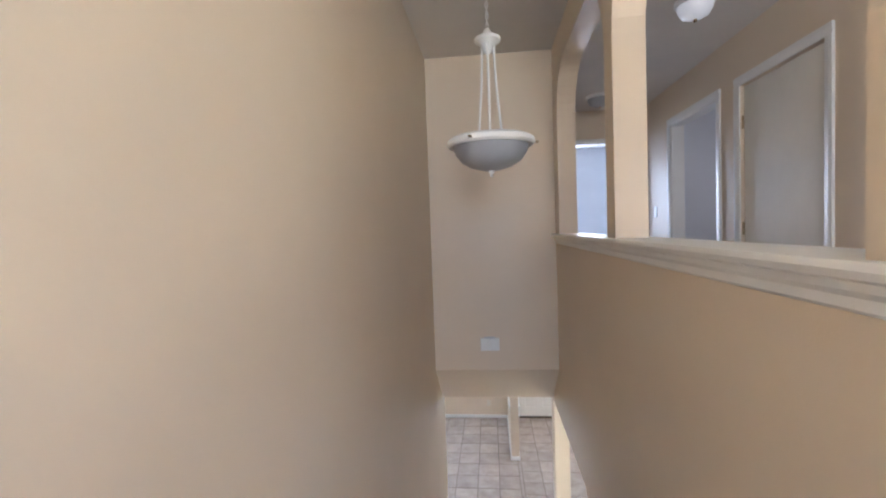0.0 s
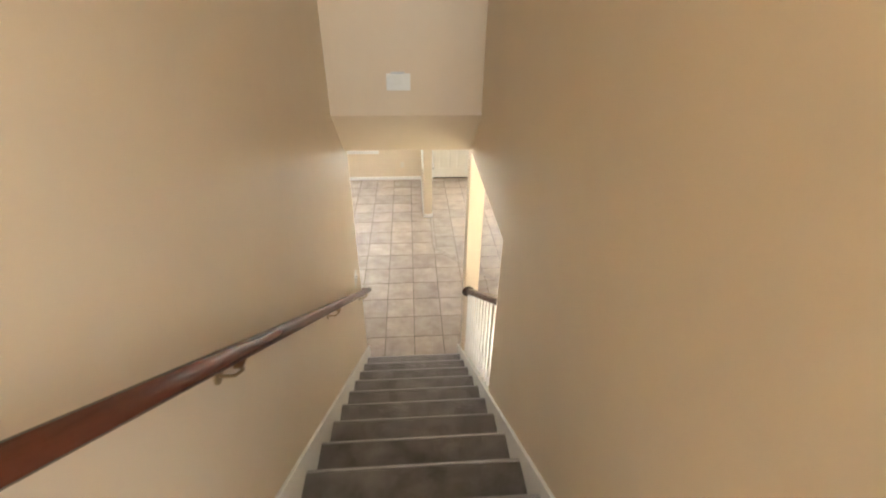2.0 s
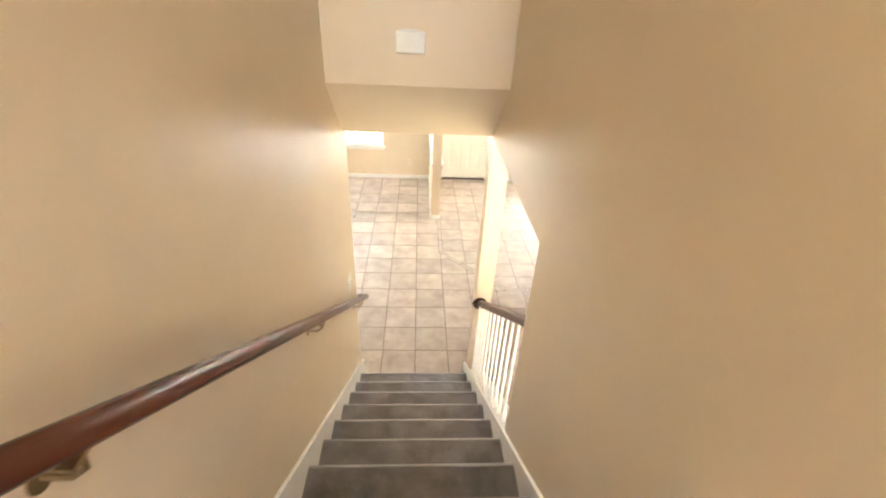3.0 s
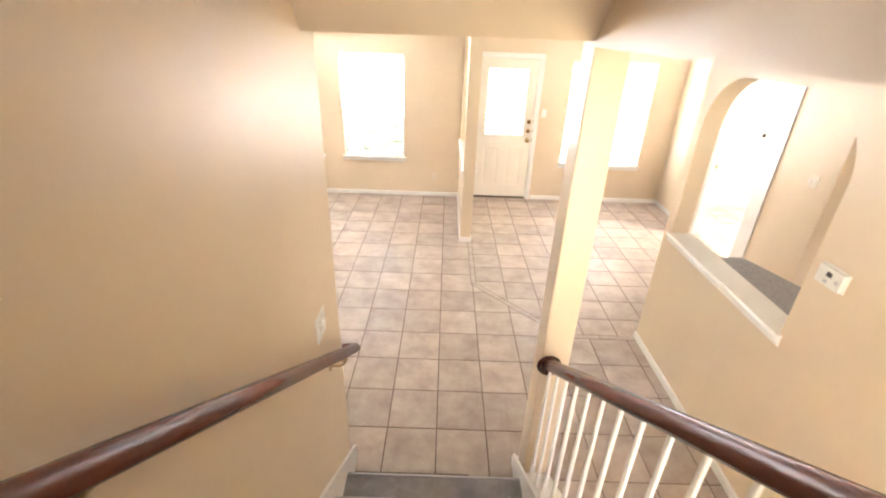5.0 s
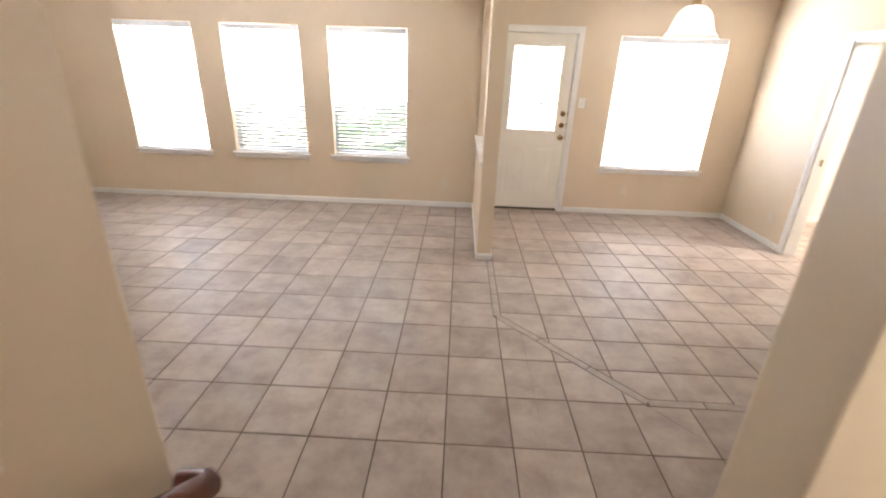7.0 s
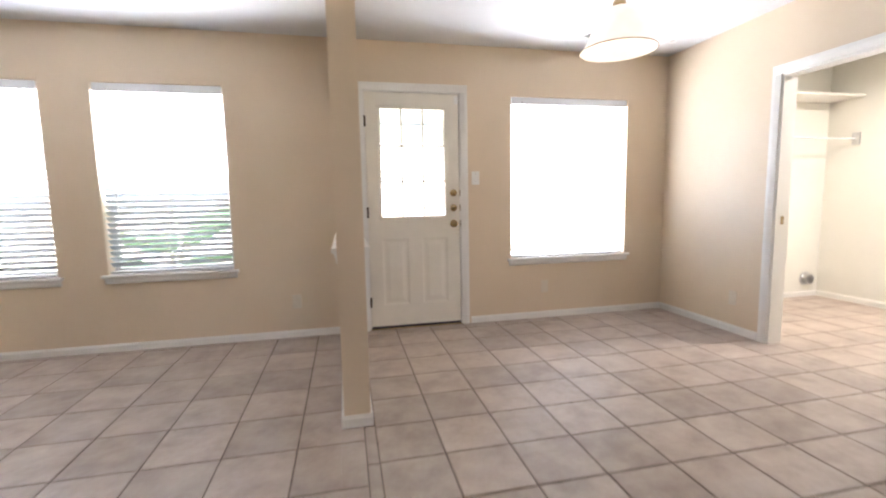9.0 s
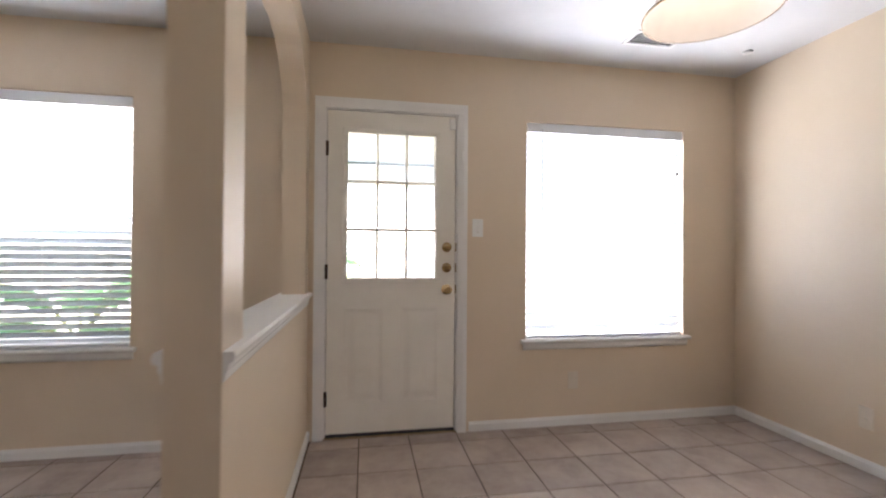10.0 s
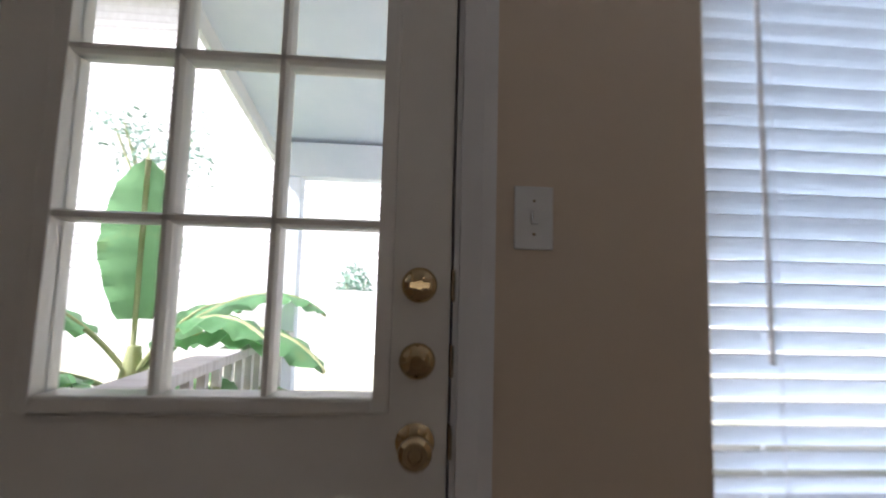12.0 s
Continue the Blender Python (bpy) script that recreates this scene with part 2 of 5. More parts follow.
def tube(bm, p0, p1, r0, r1=None, seg=14):
    p0, p1 = Vector(p0), Vector(p1)
    r1 = r0 if r1 is None else r1
    q = (p1 - p0).to_track_quat("Z", "Y")
    ring = [[bm.verts.new(p + q @ Vector((r * math.cos(k * math.tau / seg), r * math.sin(k * math.tau / seg), 0)))
             for k in range(seg)] for p, r in ((p0, r0), (p1, r1))]
    for k in range(seg):
        j = (k + 1) % seg
        bm.faces.new((ring[0][k], ring[0][j], ring[1][j], ring[1][k]))
    bm.faces.new(ring[0][::-1])
    bm.faces.new(ring[1])


def lathe(bm, profile, place, seg=28, axis="z"):
    """Turns (radius, height) pairs round an upright axis (or round y, for knobs)."""
    rows = []
    for r, h in profile:
        row = []
        for k in range(seg):
            a = k * math.tau / seg
            c = (r * math.cos(a), r * math.sin(a), h) if axis == "z" else (r * math.cos(a), h, r * math.sin(a))
            row.append(bm.verts.new(Vector(place) + Vector(c)))
        rows.append(row)
    for a, b in zip(rows, rows[1:]):
        for k in range(seg):
            j = (k + 1) % seg
            bm.faces.new((a[k], a[j], b[j], b[k]))
    if profile[0][0] > 0:
        bm.faces.new(rows[0][::-1])
    if profile[-1][0] > 0:
        bm.faces.new(rows[-1])


def sweep(bm, path, r, seg=14, squash=1.0):
    """A round bar along a path."""
    rings = []
    for i, p in enumerate(path):
        d = Vector(path[min(i + 1, len(path) - 1)]) - Vector(path[max(i - 1, 0)])
        q = d.to_track_quat("Z", "Y")
        rings.append([bm.verts.new(Vector(p) + q @ Vector((r * math.cos(k * math.tau / seg), r * squash * math.sin(k * math.tau / seg), 0)))
                      for k in range(seg)])
    for a, b in zip(rings, rings[1:]):
        for k in range(seg):
            j = (k + 1) % seg
            bm.faces.new((a[k], a[j], b[j], b[k]))
    bm.faces.new(rings[0][::-1])
    bm.faces.new(rings[-1])


def finish(name, bm, mat, smooth=False, bevel=0.0):
    bmesh.ops.remove_doubles(bm, verts=bm.verts, dist=1e-6)
    bmesh.ops.recalc_face_normals(bm, faces=bm.faces)
    me = bpy.data.meshes.new(name)
    bm.to_mesh(me)
    bm.free()
    me.materials.append(mat)
    if smooth:
        me.polygons.foreach_set("use_smooth", [True] * len(me.polygons))
        me.set_sharp_from_angle(angle=radians(40))
    ob = new(name, me)
    if bevel:
        m = ob.modifiers.new("edge", "BEVEL")
        m.width, m.segments, m.limit_method = bevel, 2, "ANGLE"
    return ob


def thing(name, place, label, category, group="", kind=""):
    ob = new(name)
    ob.location = place
    ob.empty_display_size = 0.1
    return tagged(ob, label, category, group, kind)


def part(name, bm, mat, parent, label="", smooth=False, bevel=0.0):
    """Links a bmesh, drawn in world metres, as one mesh under a thing or a part."""
    ob = finish(name, bm, mat, smooth, bevel)
    root = parent
    while root.parent:
        root = root.parent
    ob.parent = parent
    ob.matrix_parent_inverse = Matrix.Translation(-Vector(root.location)) if parent == root else Matrix.Identity(4)
    if label:
        ob["label"] = label
    return ob


def structure(name, bm, mat, label, category, smooth=False, bevel=0.0):
    return tagged(finish(name, bm, mat, smooth, bevel), label, category, kind="structure")


def box_part(name, dims, mat, parent, label="", bevel=0.0):
    bm = bmesh.new()
    box(bm, *dims)
    return part(name, bm, mat, parent, label, bevel=bevel)


def arch_top(a0, a1, spring, top, ceil, n=10):
    """Outline of the wall above an opening with rounded upper corners."""
    r = top - spring
    pts = [(a0, ceil), (a0, spring)]
    pts += [(a0 + r - r * math.cos(k * math.pi / 2 / n), spring + r * math.sin(k * math.pi / 2 / n)) for k in range(1, n + 1)]
    pts += [(a1 - r + r * math.cos(k * math.pi / 2 / n), spring + r * math.sin(k * math.pi / 2 / n)) for k in range(n, 0, -1)]
    pts += [(a1, spring), (a1, ceil)]
    return pts


# ---- plan ----
CEIL = 2.44          # lower ceiling
UP = 2.775           # upper floor
UPC = 5.20           # upper ceiling
XL, XR = -1.755, -0.78   # faces of the stair's walls
RISE, GO, NOSE1 = 0.185, 0.266, -5.015
LIVING_X, DINE_X, LAUN_X = -6.6, 2.07, 4.05
HALL_X = 0.46
WINDOWS = [(-5.242, -4.346, 0.60, 2.035), (-4.014, -3.118, 0.60, 2.035), (-2.786, -1.890, 0.60, 2.035), (0.475, 1.648, 0.578, 2.028)]

# outer wall with its windows and door
bm = bmesh.new()
cuts = [(w[0], w[1], w[2], w[3]) for w in WINDOWS] + [(-0.835, 0.023, 0.0, 2.05)]
cuts.sort()
x = LIVING_X - 0.15
for x0, x1, z0, z1 in cuts:
    box(bm, x, x0, 0, 0.16, -0.2, CEIL + 0.3)
    box(bm, x0, x1, 0, 0.16, z1, CEIL + 0.3)
    box(bm, x0, x1, 0, 0.16, -0.2, z0)
    x = x1
box(bm, x, LAUN_X + 0.15, 0, 0.16, -0.2, CEIL + 0.3)
structure("wall_north", bm, M_WALL, "beige painted wall with windows and a back door", "wall")

# living room: far side and the back, beside the stair
bm = bmesh.new()
box(bm, LIVING_X - 0.15, LIVING_X, -5.0, 0, 0, CEIL)
structure("wall_west", bm, M_WALL, "plain beige painted living room wall", "wall")
bm = bmesh.new()
box(bm, LIVING_X - 0.15, XL - 0.13, -5.01, -4.88, 0, CEIL)
structure("wall_south_living", bm, M_WALL, "plain beige painted living room wall", "wall")

# the stair's long wall, two storeys high
bm = bmesh.new()
box(bm, XL - 0.13, XL, -11.5, -4.88, 0, CEIL)
box(bm, XL - 0.13, XL, -11.5, -5.42, CEIL, UPC)
structure("wall_stair_west", bm, M_WALL, "tall beige orange-peel textured stairwell wall", "wall")

# beam over the foot of the stair, with the slope above it, and the wall over that
bm = bmesh.new()
prism(bm, [(-5.02, 2.362), (-4.88, 2.362), (-4.88, CEIL + 0.3), (-5.42, CEIL + 0.3), (-5.42, 2.735)], "x", XL, XR)
box(bm, XL - 0.13, XL, -5.42, -4.88, CEIL, CEIL + 0.3)
box(bm, XL - 0.13, XR, -5.42, -5.28, CEIL + 0.3, UPC)
structure("wall_stair_north", bm, M_WALL, "beige stairwell end wall with a sloped soffit", "wall")

# the stair's right wall: closed below the half wall, open beside the lowest steps
bm = bmesh.new()
box(bm, XR, XR + 0.13, -8.39, -6.365, 0, 3.78)
box(bm, XR, XR + 0.13, -6.365, -4.88, 2.345, 3.78)
box(bm, XR, XR + 0.13, -11.5, -8.39, 0, UP)
structure("wall_stair_east", bm, M_WALL, "beige stairwell wall topped by a half wall", "wall")

# upstairs arcade over the half wall
bm = bmesh.new()
box(bm, XR, XR + 0.13, -7.055, -6.93, 3.78, UPC)
box(bm, XR, XR + 0.13, -8.39, -8.26, 3.78, UPC)
box(bm, XR, XR + 0.13, -5.60, -5.28, 3.78, UPC)
prism(bm, arch_top(-6.93, -5.60, 4.62, 4.98, UPC), "x", XR, XR + 0.13)
prism(bm, arch_top(-8.26, -7.055, 4.62, 4.98, UPC), "x", XR, XR + 0.13)
structure("wall_arcade", bm, M_WALL, "pale painted pillars and arches over the half wall", "wall")


def ledge(name, axis_pts, z, over, label):
    """White cap with a stepped moulding below it, on a half wall from (x0, y0) to (x1, y1)."""
    x0, x1, y0, y1 = axis_pts
    bm = bmesh.new()
    prism(bm, [(x0 - over, z), (x0 - over - 0.004, z - 0.012), (x0 - over, z - 0.024), (x0 - over * 0.55, z - 0.03),
               (x0 - over * 0.5, z - 0.043), (x0 - over * 0.25, z - 0.053), (x0 - over * 0.22, z - 0.070), (x0 - 0.001, z - 0.076),
               (x1 + 0.001, z - 0.076), (x1 + over * 0.22, z - 0.070), (x1 + over * 0.25, z - 0.053), (x1 + over * 0.5, z - 0.043),
               (x1 + over * 0.55, z - 0.03), (x1 + over, z - 0.024), (x1 + over + 0.004, z - 0.012), (x1 + over, z)], "y", y0, y1)
    return structure(name, bm, M_TRIM, label, "ledge")


ledge("trim_half_wall", (XR, XR + 0.13, -8.42, -5.421), 3.803, 0.03, "white moulded cap along the stairwell half wall")

# upper hall
bm = bmesh.new()
HX = 0.53
for y0, y1 in ((-11.5, -10.7), (-9.3, -6.30), (-5.48, -5.15), (-4.25, -3.33)):
    box(bm, HX, HX + 0.12, y0, y1, UP, UPC)
for y0, y1 in ((-6.30, -5.48), (-5.15, -4.25)):
    box(bm, HX, HX + 0.12, y0, y1, UP + 2.04, UPC)
# opening out of view, cut only for the added stairwell lamp
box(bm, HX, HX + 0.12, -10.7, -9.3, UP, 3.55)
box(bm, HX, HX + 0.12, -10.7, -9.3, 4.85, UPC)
structure("wall_upper_east", bm, M_WALL, "beige upper hall wall with two doorways", "wall")
bm = bmesh.new()
box(bm, -0.65, -0.32, -3.45, -3.33, UP, UPC)
box(bm, -0.32, 0.44, -3.45, -3.33, UP + 2.03, UPC)
box(bm, 0.44, HX, -3.45, -3.33, UP, UPC)
box(bm, -0.78, -0.65, -5.28, -3.33, UP, UPC)
structure("wall_upper_north", bm, M_WALL, "beige end wall of the upper hall with a doorway", "wall")
bm = bmesh.new()
box(bm, -1.6, 1.6, -0.8, -0.68, UP, UPC)
box(bm, -1.72, -1.6, -3.33, -0.68, UP, UPC)
box(bm, 1.6, 1.72, -3.33, -0.68, UP, UPC)
box(bm, -1.72, -0.65, -3.45, -3.33, UP, UPC)
box(bm, HX, 1.72, -3.45, -3.33, UP, UPC)
structure("wall_upper_bedroom", bm, M_PALE, "end room walls with blue-white daylight in their colour", "wall")
bm = bmesh.new()
box(bm, HX + 0.12, 2.2, -6.4, -6.28, UP, UPC)
box(bm, 1.72, 2.2, -3.45, -3.33, UP, UPC)
box(bm, 2.2, 2.32, -6.4, -3.33, UP, UPC)
structure("wall_upper_side_room", bm, M_WALL, "dim walls of the side room upstairs", "wall")
bm = bmesh.new()
box(bm, XL - 0.13, -1.6, -11.62, -11.5, UP, UPC)
box(bm, -0.3, HX + 0.12, -11.62, -11.5, UP, UPC)
# opening out of view, cut for the landing's added lamp
box(bm, -1.6, -0.3, -11.62, -11.5, UP, 3.75)
box(bm, -1.6, -0.3, -11.62, -11.5, 4.85, UPC)
structure("wall_upper_south", bm, M_WALL, "plain beige wall behind the landing", "wall")
bm = bmesh.new()
box(bm, XL - 0.13, 2.4, -11.62, -0.68, UPC, UPC + 0.15)
structure("ceiling_upper", bm, M_CEIL_UP, "white textured upper ceiling", "ceiling")
bm = bmesh.new()
box(bm, XL, HX + 0.12, -11.5, -8.75, UP - 0.25, UP)
box(bm, XR + 0.131, HX + 0.12, -8.75, -3.33, CEIL + 0.05, UP)
box(bm, HX + 0.12, 2.3, -6.4, -0.7, CEIL + 0.05, UP)
box(bm, -1.7, HX + 0.12, -3.33, -0.7, CEIL + 0.05, UP)
structure("floor_upper", bm, M_CARPET, "grey carpet of the landing and upper hall", "floor")

# lower ceiling
bm = bmesh.new()
box(bm, LIVING_X - 0.15, XL - 0.131, -5.01, 0, CEIL, CEIL + 0.05)
box(bm, XL - 0.131, XR, -4.88, 0, CEIL, CEIL + 0.05)
box(bm, XR, XR + 0.13, -4.88, 0, CEIL, CEIL + 0.05)
box(bm, XR + 0.13, LAUN_X + 0.15, -7.1, 0, CEIL, CEIL + 0.05)
structure("ceiling_lower", bm, M_CEIL, "white textured ceiling over the lower rooms", "ceiling")

# partition between living room and dining area
PX0, PX1 = -1.048, -0.917
bm = bmesh.new()
box(bm, PX0, PX1, -1.65, -1.465, 0, CEIL)
box(bm, PX0, PX1, -0.13, 0, 0.84, CEIL)
box(bm, PX0, PX1, -1.465, 0, 0, 0.84)
prism(bm, arch_top(-1.465, -0.13, 1.86, 2.29, CEIL), "x", PX0, PX1)
structure("wall_partition", bm, M_WALL, "beige half wall with pillar and arch", "wall")
ledge("trim_partition", (PX0, PX1, -1.644, -0.001), 0.906, 0.025, "white moulded cap on the partition half wall")

# wall between the hall and the kitchen, with an arched opening
bm = bmesh.new()
box(bm, HALL_X, HALL_X + 0.13, -3.575, -3.48, 0, CEIL)
box(bm, HALL_X, HALL_X + 0.13, -7.0, -4.81, 0, CEIL)
box(bm, HALL_X, HALL_X + 0.13, -4.81, -3.575, 0, 1.0)
prism(bm, arch_top(-4.81, -3.575, 1.83, 2.185, CEIL), "x", HALL_X, HALL_X + 0.13)
structure("wall_hall_east", bm, M_WALL, "beige hall wall with an arched pass-through", "wall")
bm = bmesh.new()
prism(bm, [(HALL_X - 0.025, 1.055), (HALL_X - 0.03, 1.04), (HALL_X - 0.025, 1.025), (HALL_X - 0.012, 1.018), (HALL_X - 0.008, 0.99), (HALL_X - 0.001, 0.985),
           (HALL_X - 0.001, 1.0), (HALL_X + 0.131, 1.0), (HALL_X + 0.155, 1.02), (HALL_X + 0.155, 1.055)], "y", -4.83, -3.555)
structure("trim_pass_through", bm, M_TRIM, "white sill of the arched pass-through", "ledge")

# dining area's side wall with the laundry doorway
bm = bmesh.new()
box(bm, DINE_X, DINE_X + 0.12, -1.165, 0, 0, CEIL)
box(bm, DINE_X, DINE_X + 0.12, -2.969, -2.05, 0, CEIL)
box(bm, DINE_X, DINE_X + 0.12, -2.05, -1.165, 1.97, CEIL)
structure("wall_east", bm, M_WALL, "beige side wall with the laundry doorway", "wall")
bm = bmesh.new()
box(bm, LAUN_X, LAUN_X + 0.15, -2.8, 0, 0, CEIL)
box(bm, DINE_X + 0.121, LAUN_X, -0.004, -0.0005, 0, CEIL)
box(bm, DINE_X + 0.1205, DINE_X + 0.124, -2.8, -2.12, 0, CEIL)
box(bm, DINE_X + 0.12, LAUN_X + 0.15, -2.92, -2.8, 0, CEIL)
structure("wall_laundry", bm, M_CREAM, "cream laundry room walls", "wall")
bm = bmesh.new()
box(bm, DINE_X + 0.1205, LAUN_X + 0.15, -2.97, -2.921, 0, CEIL)
box(bm, LAUN_X, LAUN_X + 0.15, -7.0, -2.9705, 0, CEIL)
structure("wall_kitchen", bm, M_WALL, "beige kitchen walls past the laundry corner", "wall")
bm = bmesh.new()
box(bm, XR + 0.13, -0.6, -7.12, -7.0, 0, CEIL)
box(bm, 0.4, 2.2, -7.12, -7.0, 0, CEIL)
box(bm, 3.3, LAUN_X + 0.15, -7.12, -7.0, 0, CEIL)
# opening out of view, made for the added kitchen lamp
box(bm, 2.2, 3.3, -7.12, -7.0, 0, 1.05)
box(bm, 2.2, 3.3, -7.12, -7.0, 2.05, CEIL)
# opening out of view, made for the front hall lamp
box(bm, -0.6, 0.4, -7.12, -7.0, 0, 0.78)
box(bm, -0.6, 0.4, -7.12, -7.0, 2.12, CEIL)
structure("wall_south", bm, M_WALL, "plain beige wall closing hall and kitchen", "wall")

# baseboards


def baseboard(run, side, length0, length1, h=0.062, t=0.012):
    """A skirting along a wall: run 'x' or 'y', its face coordinate and the way it stands out."""
    bm = bmesh.new()
    f, d = side
    prof = [(f, 0.001), (f + d * t, 0.001), (f + d * t, h * 0.75), (f + d * t * 0.6, h * 0.86), (f + d * t * 0.45, h), (f, h)]
    prism(bm, prof, "x" if run == "x" else "y", length0, length1)
    return structure("baseboard", bm, M_TRIM, "white painted skirting board", "baseboard")


baseboard("x", (0, -1), LIVING_X, PX0)
baseboard("x", (0, -1), PX1, -0.9)
baseboard("x", (0, -1), 0.09, DINE_X)
baseboard("x", (0, -1), DINE_X + 0.12, LAUN_X)
baseboard("y", (DINE_X, -1), -1.09, 0)
baseboard("y", (DINE_X, -1), -2.97, -2.262)
baseboard("x", (-2.97, -1), DINE_X, LAUN_X)
baseboard("y", (LAUN_X, -1), -2.8, 0)
baseboard("y", (PX0, -1), -1.65, 0)
baseboard("y", (PX1, 1), -1.65, 0)
baseboard("x", (-1.65, -1), PX0 - 0.012, PX1 + 0.012)
baseboard("y", (HALL_X, -1), -7.0, -3.48)
baseboard("x", (-3.48, 1), HALL_X - 0.012, HALL_X + 0.13)
baseboard("x", (-4.88, 1), LIVING_X, XL)
baseboard("y", (LIVING_X, 1), -4.88, 0)

# ---- stair ----
stair = thing("staircase", (-1.27, -5.0, 0), "straight staircase carpeted in worn grey pile", "stairs", kind="structure")
for k in range(1, 16):
    y = NOSE1 - GO * (k - 1)
    z = RISE * k
    bm = bmesh.new()
    back = y - GO - 0.03
    r = 0.028
    prof = [(back, z)] + [(y - r + r * math.sin(a), z - r + r * math.cos(a)) for a in [j * math.pi / 8 for j in range(9)]]
    prof += [(y - 0.026, z - 2 * r), (y - 0.026, z - RISE - 0.0), (back, z - RISE)]
    prism(bm, prof, "x", XL + 0.016, XR - 0.016)
    tread = part("step", bm, M_CARPET, stair, smooth=True)
    # thin strip on the edge; its paler colour stands in for caught light
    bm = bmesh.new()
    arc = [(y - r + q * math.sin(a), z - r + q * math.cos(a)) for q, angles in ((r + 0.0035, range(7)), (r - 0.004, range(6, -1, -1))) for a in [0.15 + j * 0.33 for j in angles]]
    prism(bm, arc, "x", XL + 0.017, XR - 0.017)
    part("nosing", bm, M_NOSING, tread, "carpet step edge, paler for the light it catches", smooth=True)
for name, x0, x1, y_end in (("skirt", XL, XL + 0.016, -8.74), ("skirt", XR - 0.016, XR, -8.74)):
    bm = bmesh.new()
    lift = 0.175 if x0 == XL else 0.145
    def line(y):
        return RISE + (NOSE1 - y) * RISE / GO
    y1 = -4.79
    prism(bm, [(y1, 0.0), (y1, 0.05), (y1 - 0.015, line(y1 - 0.015) + lift - 0.08), (y_end, line(y_end) + lift - 0.08), (y_end, line(y_end) - 0.3), (-5.3, 0.0)], "x", x0, x1)
    part(name, bm, M_TRIM, stair, "white painted stair skirting", bevel=0.003)
# low wall and cap under the balusters
bm = bmesh.new()
prism(bm, [(-4.80, 0.0), (-4.80, 0.04), (-6.35, 1.105), (-6.35, 0.0)], "x", XR, XR + 0.13)
part("knee_wall", bm, M_WALL, stair, "beige side below the balusters")
bm = bmesh.new()
prism(bm, [(-4.785, 0.035), (-4.785, 0.06), (-6.349, 1.135), (-6.349, 1.107)], "x", XR - 0.018, XR + 0.14)
part("cap", bm, M_TRIM, stair, "white sloped cap under the balusters", bevel=0.004)

# pillar at the foot of the stair
bm = bmesh.new()
box(bm, XR, XR + 0.13, -5.02, -4.88, 0, 2.345)
structure("pillar", bm, M_WALL, "beige square pillar at the foot of the stair", "pillar", bevel=0.006)

# balustrade
SL = RISE / GO
rail = thing("balustrade", (XR + 0.06, -5.02, 0), "dark cherry handrail over slim white balusters", "railing")
bm = bmesh.new()
sweep(bm, [(XR + 0.036, -5.022 - k * 0.332, 0.985 + k * 0.332 * 0.70) for k in range(5)], 0.029, 18, 1.0)
part("handrail", bm, M_WOOD, rail, "glossy dark cherry handrail", smooth=True)
bm = bmesh.new()
lathe(bm, [(0.0, 0), (0.054, 0), (0.058, -0.006), (0.055, -0.014), (0.045, -0.02), (0.038, -0.016), (0.0, -0.016)], (XR + 0.036, -5.021, 0.985), 24, "y")
part("rosette", bm, M_ROSETTE, rail, "round dark wooden rosette against the pillar", smooth=True)
for k in range(12):
    y = -5.06 - 0.1115 * k
    z0 = 0.06 + (-4.785 - y) * 0.687 - 0.004
    z1 = 0.985 + (-5.022 - y) * 0.70 - 0.018
    bm = bmesh.new()
    w = 0.011
    x = XR + 0.036
    box(bm, x - w, x + w, y - w, y + w, z0 - 0.02, z0 + 0.10)
    lathe(bm, [(0.009, z0 + 0.10), (0.011, z0 + 0.115), (0.008, z0 + 0.13), (0.010, z0 + 0.17), (0.009, z0 + 0.30), (0.007, z1)], (x, y, 0), 10)
    part("baluster", bm, M_TRIM, rail, "slim turned white baluster", smooth=True)

# wall handrail
hr = thing("wall_handrail", (-1.68, -4.87, 0.9), "round dark cherry handrail on wall brackets", "handrail")
HX0 = -1.682


def rail_z(y):
    return 0.926 + (-4.87 - y) * 0.684


bm = bmesh.new()
end = -8.95
sweep(bm, [(XL + 0.004, -4.875, rail_z(-4.86)), (HX0 - 0.02, -4.868, rail_z(-4.86)), (HX0, -4.89, rail_z(-4.89)), (HX0, -6, rail_z(-6)), (HX0, -7.2, rail_z(-7.2)), (HX0, end, rail_z(end))], 0.024, 18)
part("rail", bm, M_WOOD, hr, "glossy dark cherry rail returned to the wall", smooth=True)
for y in (-5.09, -6.31, -7.50, -8.7):
    z = rail_z(y) - 0.028
    bm = bmesh.new()
    sweep(bm, [(XL + 0.004, y, z - 0.055), (XL + 0.045, y, z - 0.055), (HX0 - 0.005, y, z - 0.035), (HX0, y, z)], 0.0048, 10)
    box(bm, HX0 - 0.012, HX0 + 0.012, y - 0.03, y + 0.03, z, z + 0.005)
    arm = part("bracket", bm, M_BRONZE, hr, "small brass rail bracket", smooth=True)
    bm = bmesh.new()
    lathe(bm, [(0.0, 0.0), (0.022, 0.0), (0.022, 0.004), (0.0, 0.006)], (0, 0, 0), 16)
    bmesh.ops.transform(bm, matrix=pose(XL + 0.001, y, z - 0.055, 0, 90, 0), verts=bm.verts)
    part("wall_flange", bm, M_BRONZE, arm, smooth=True)

# ---- windows and blinds ----


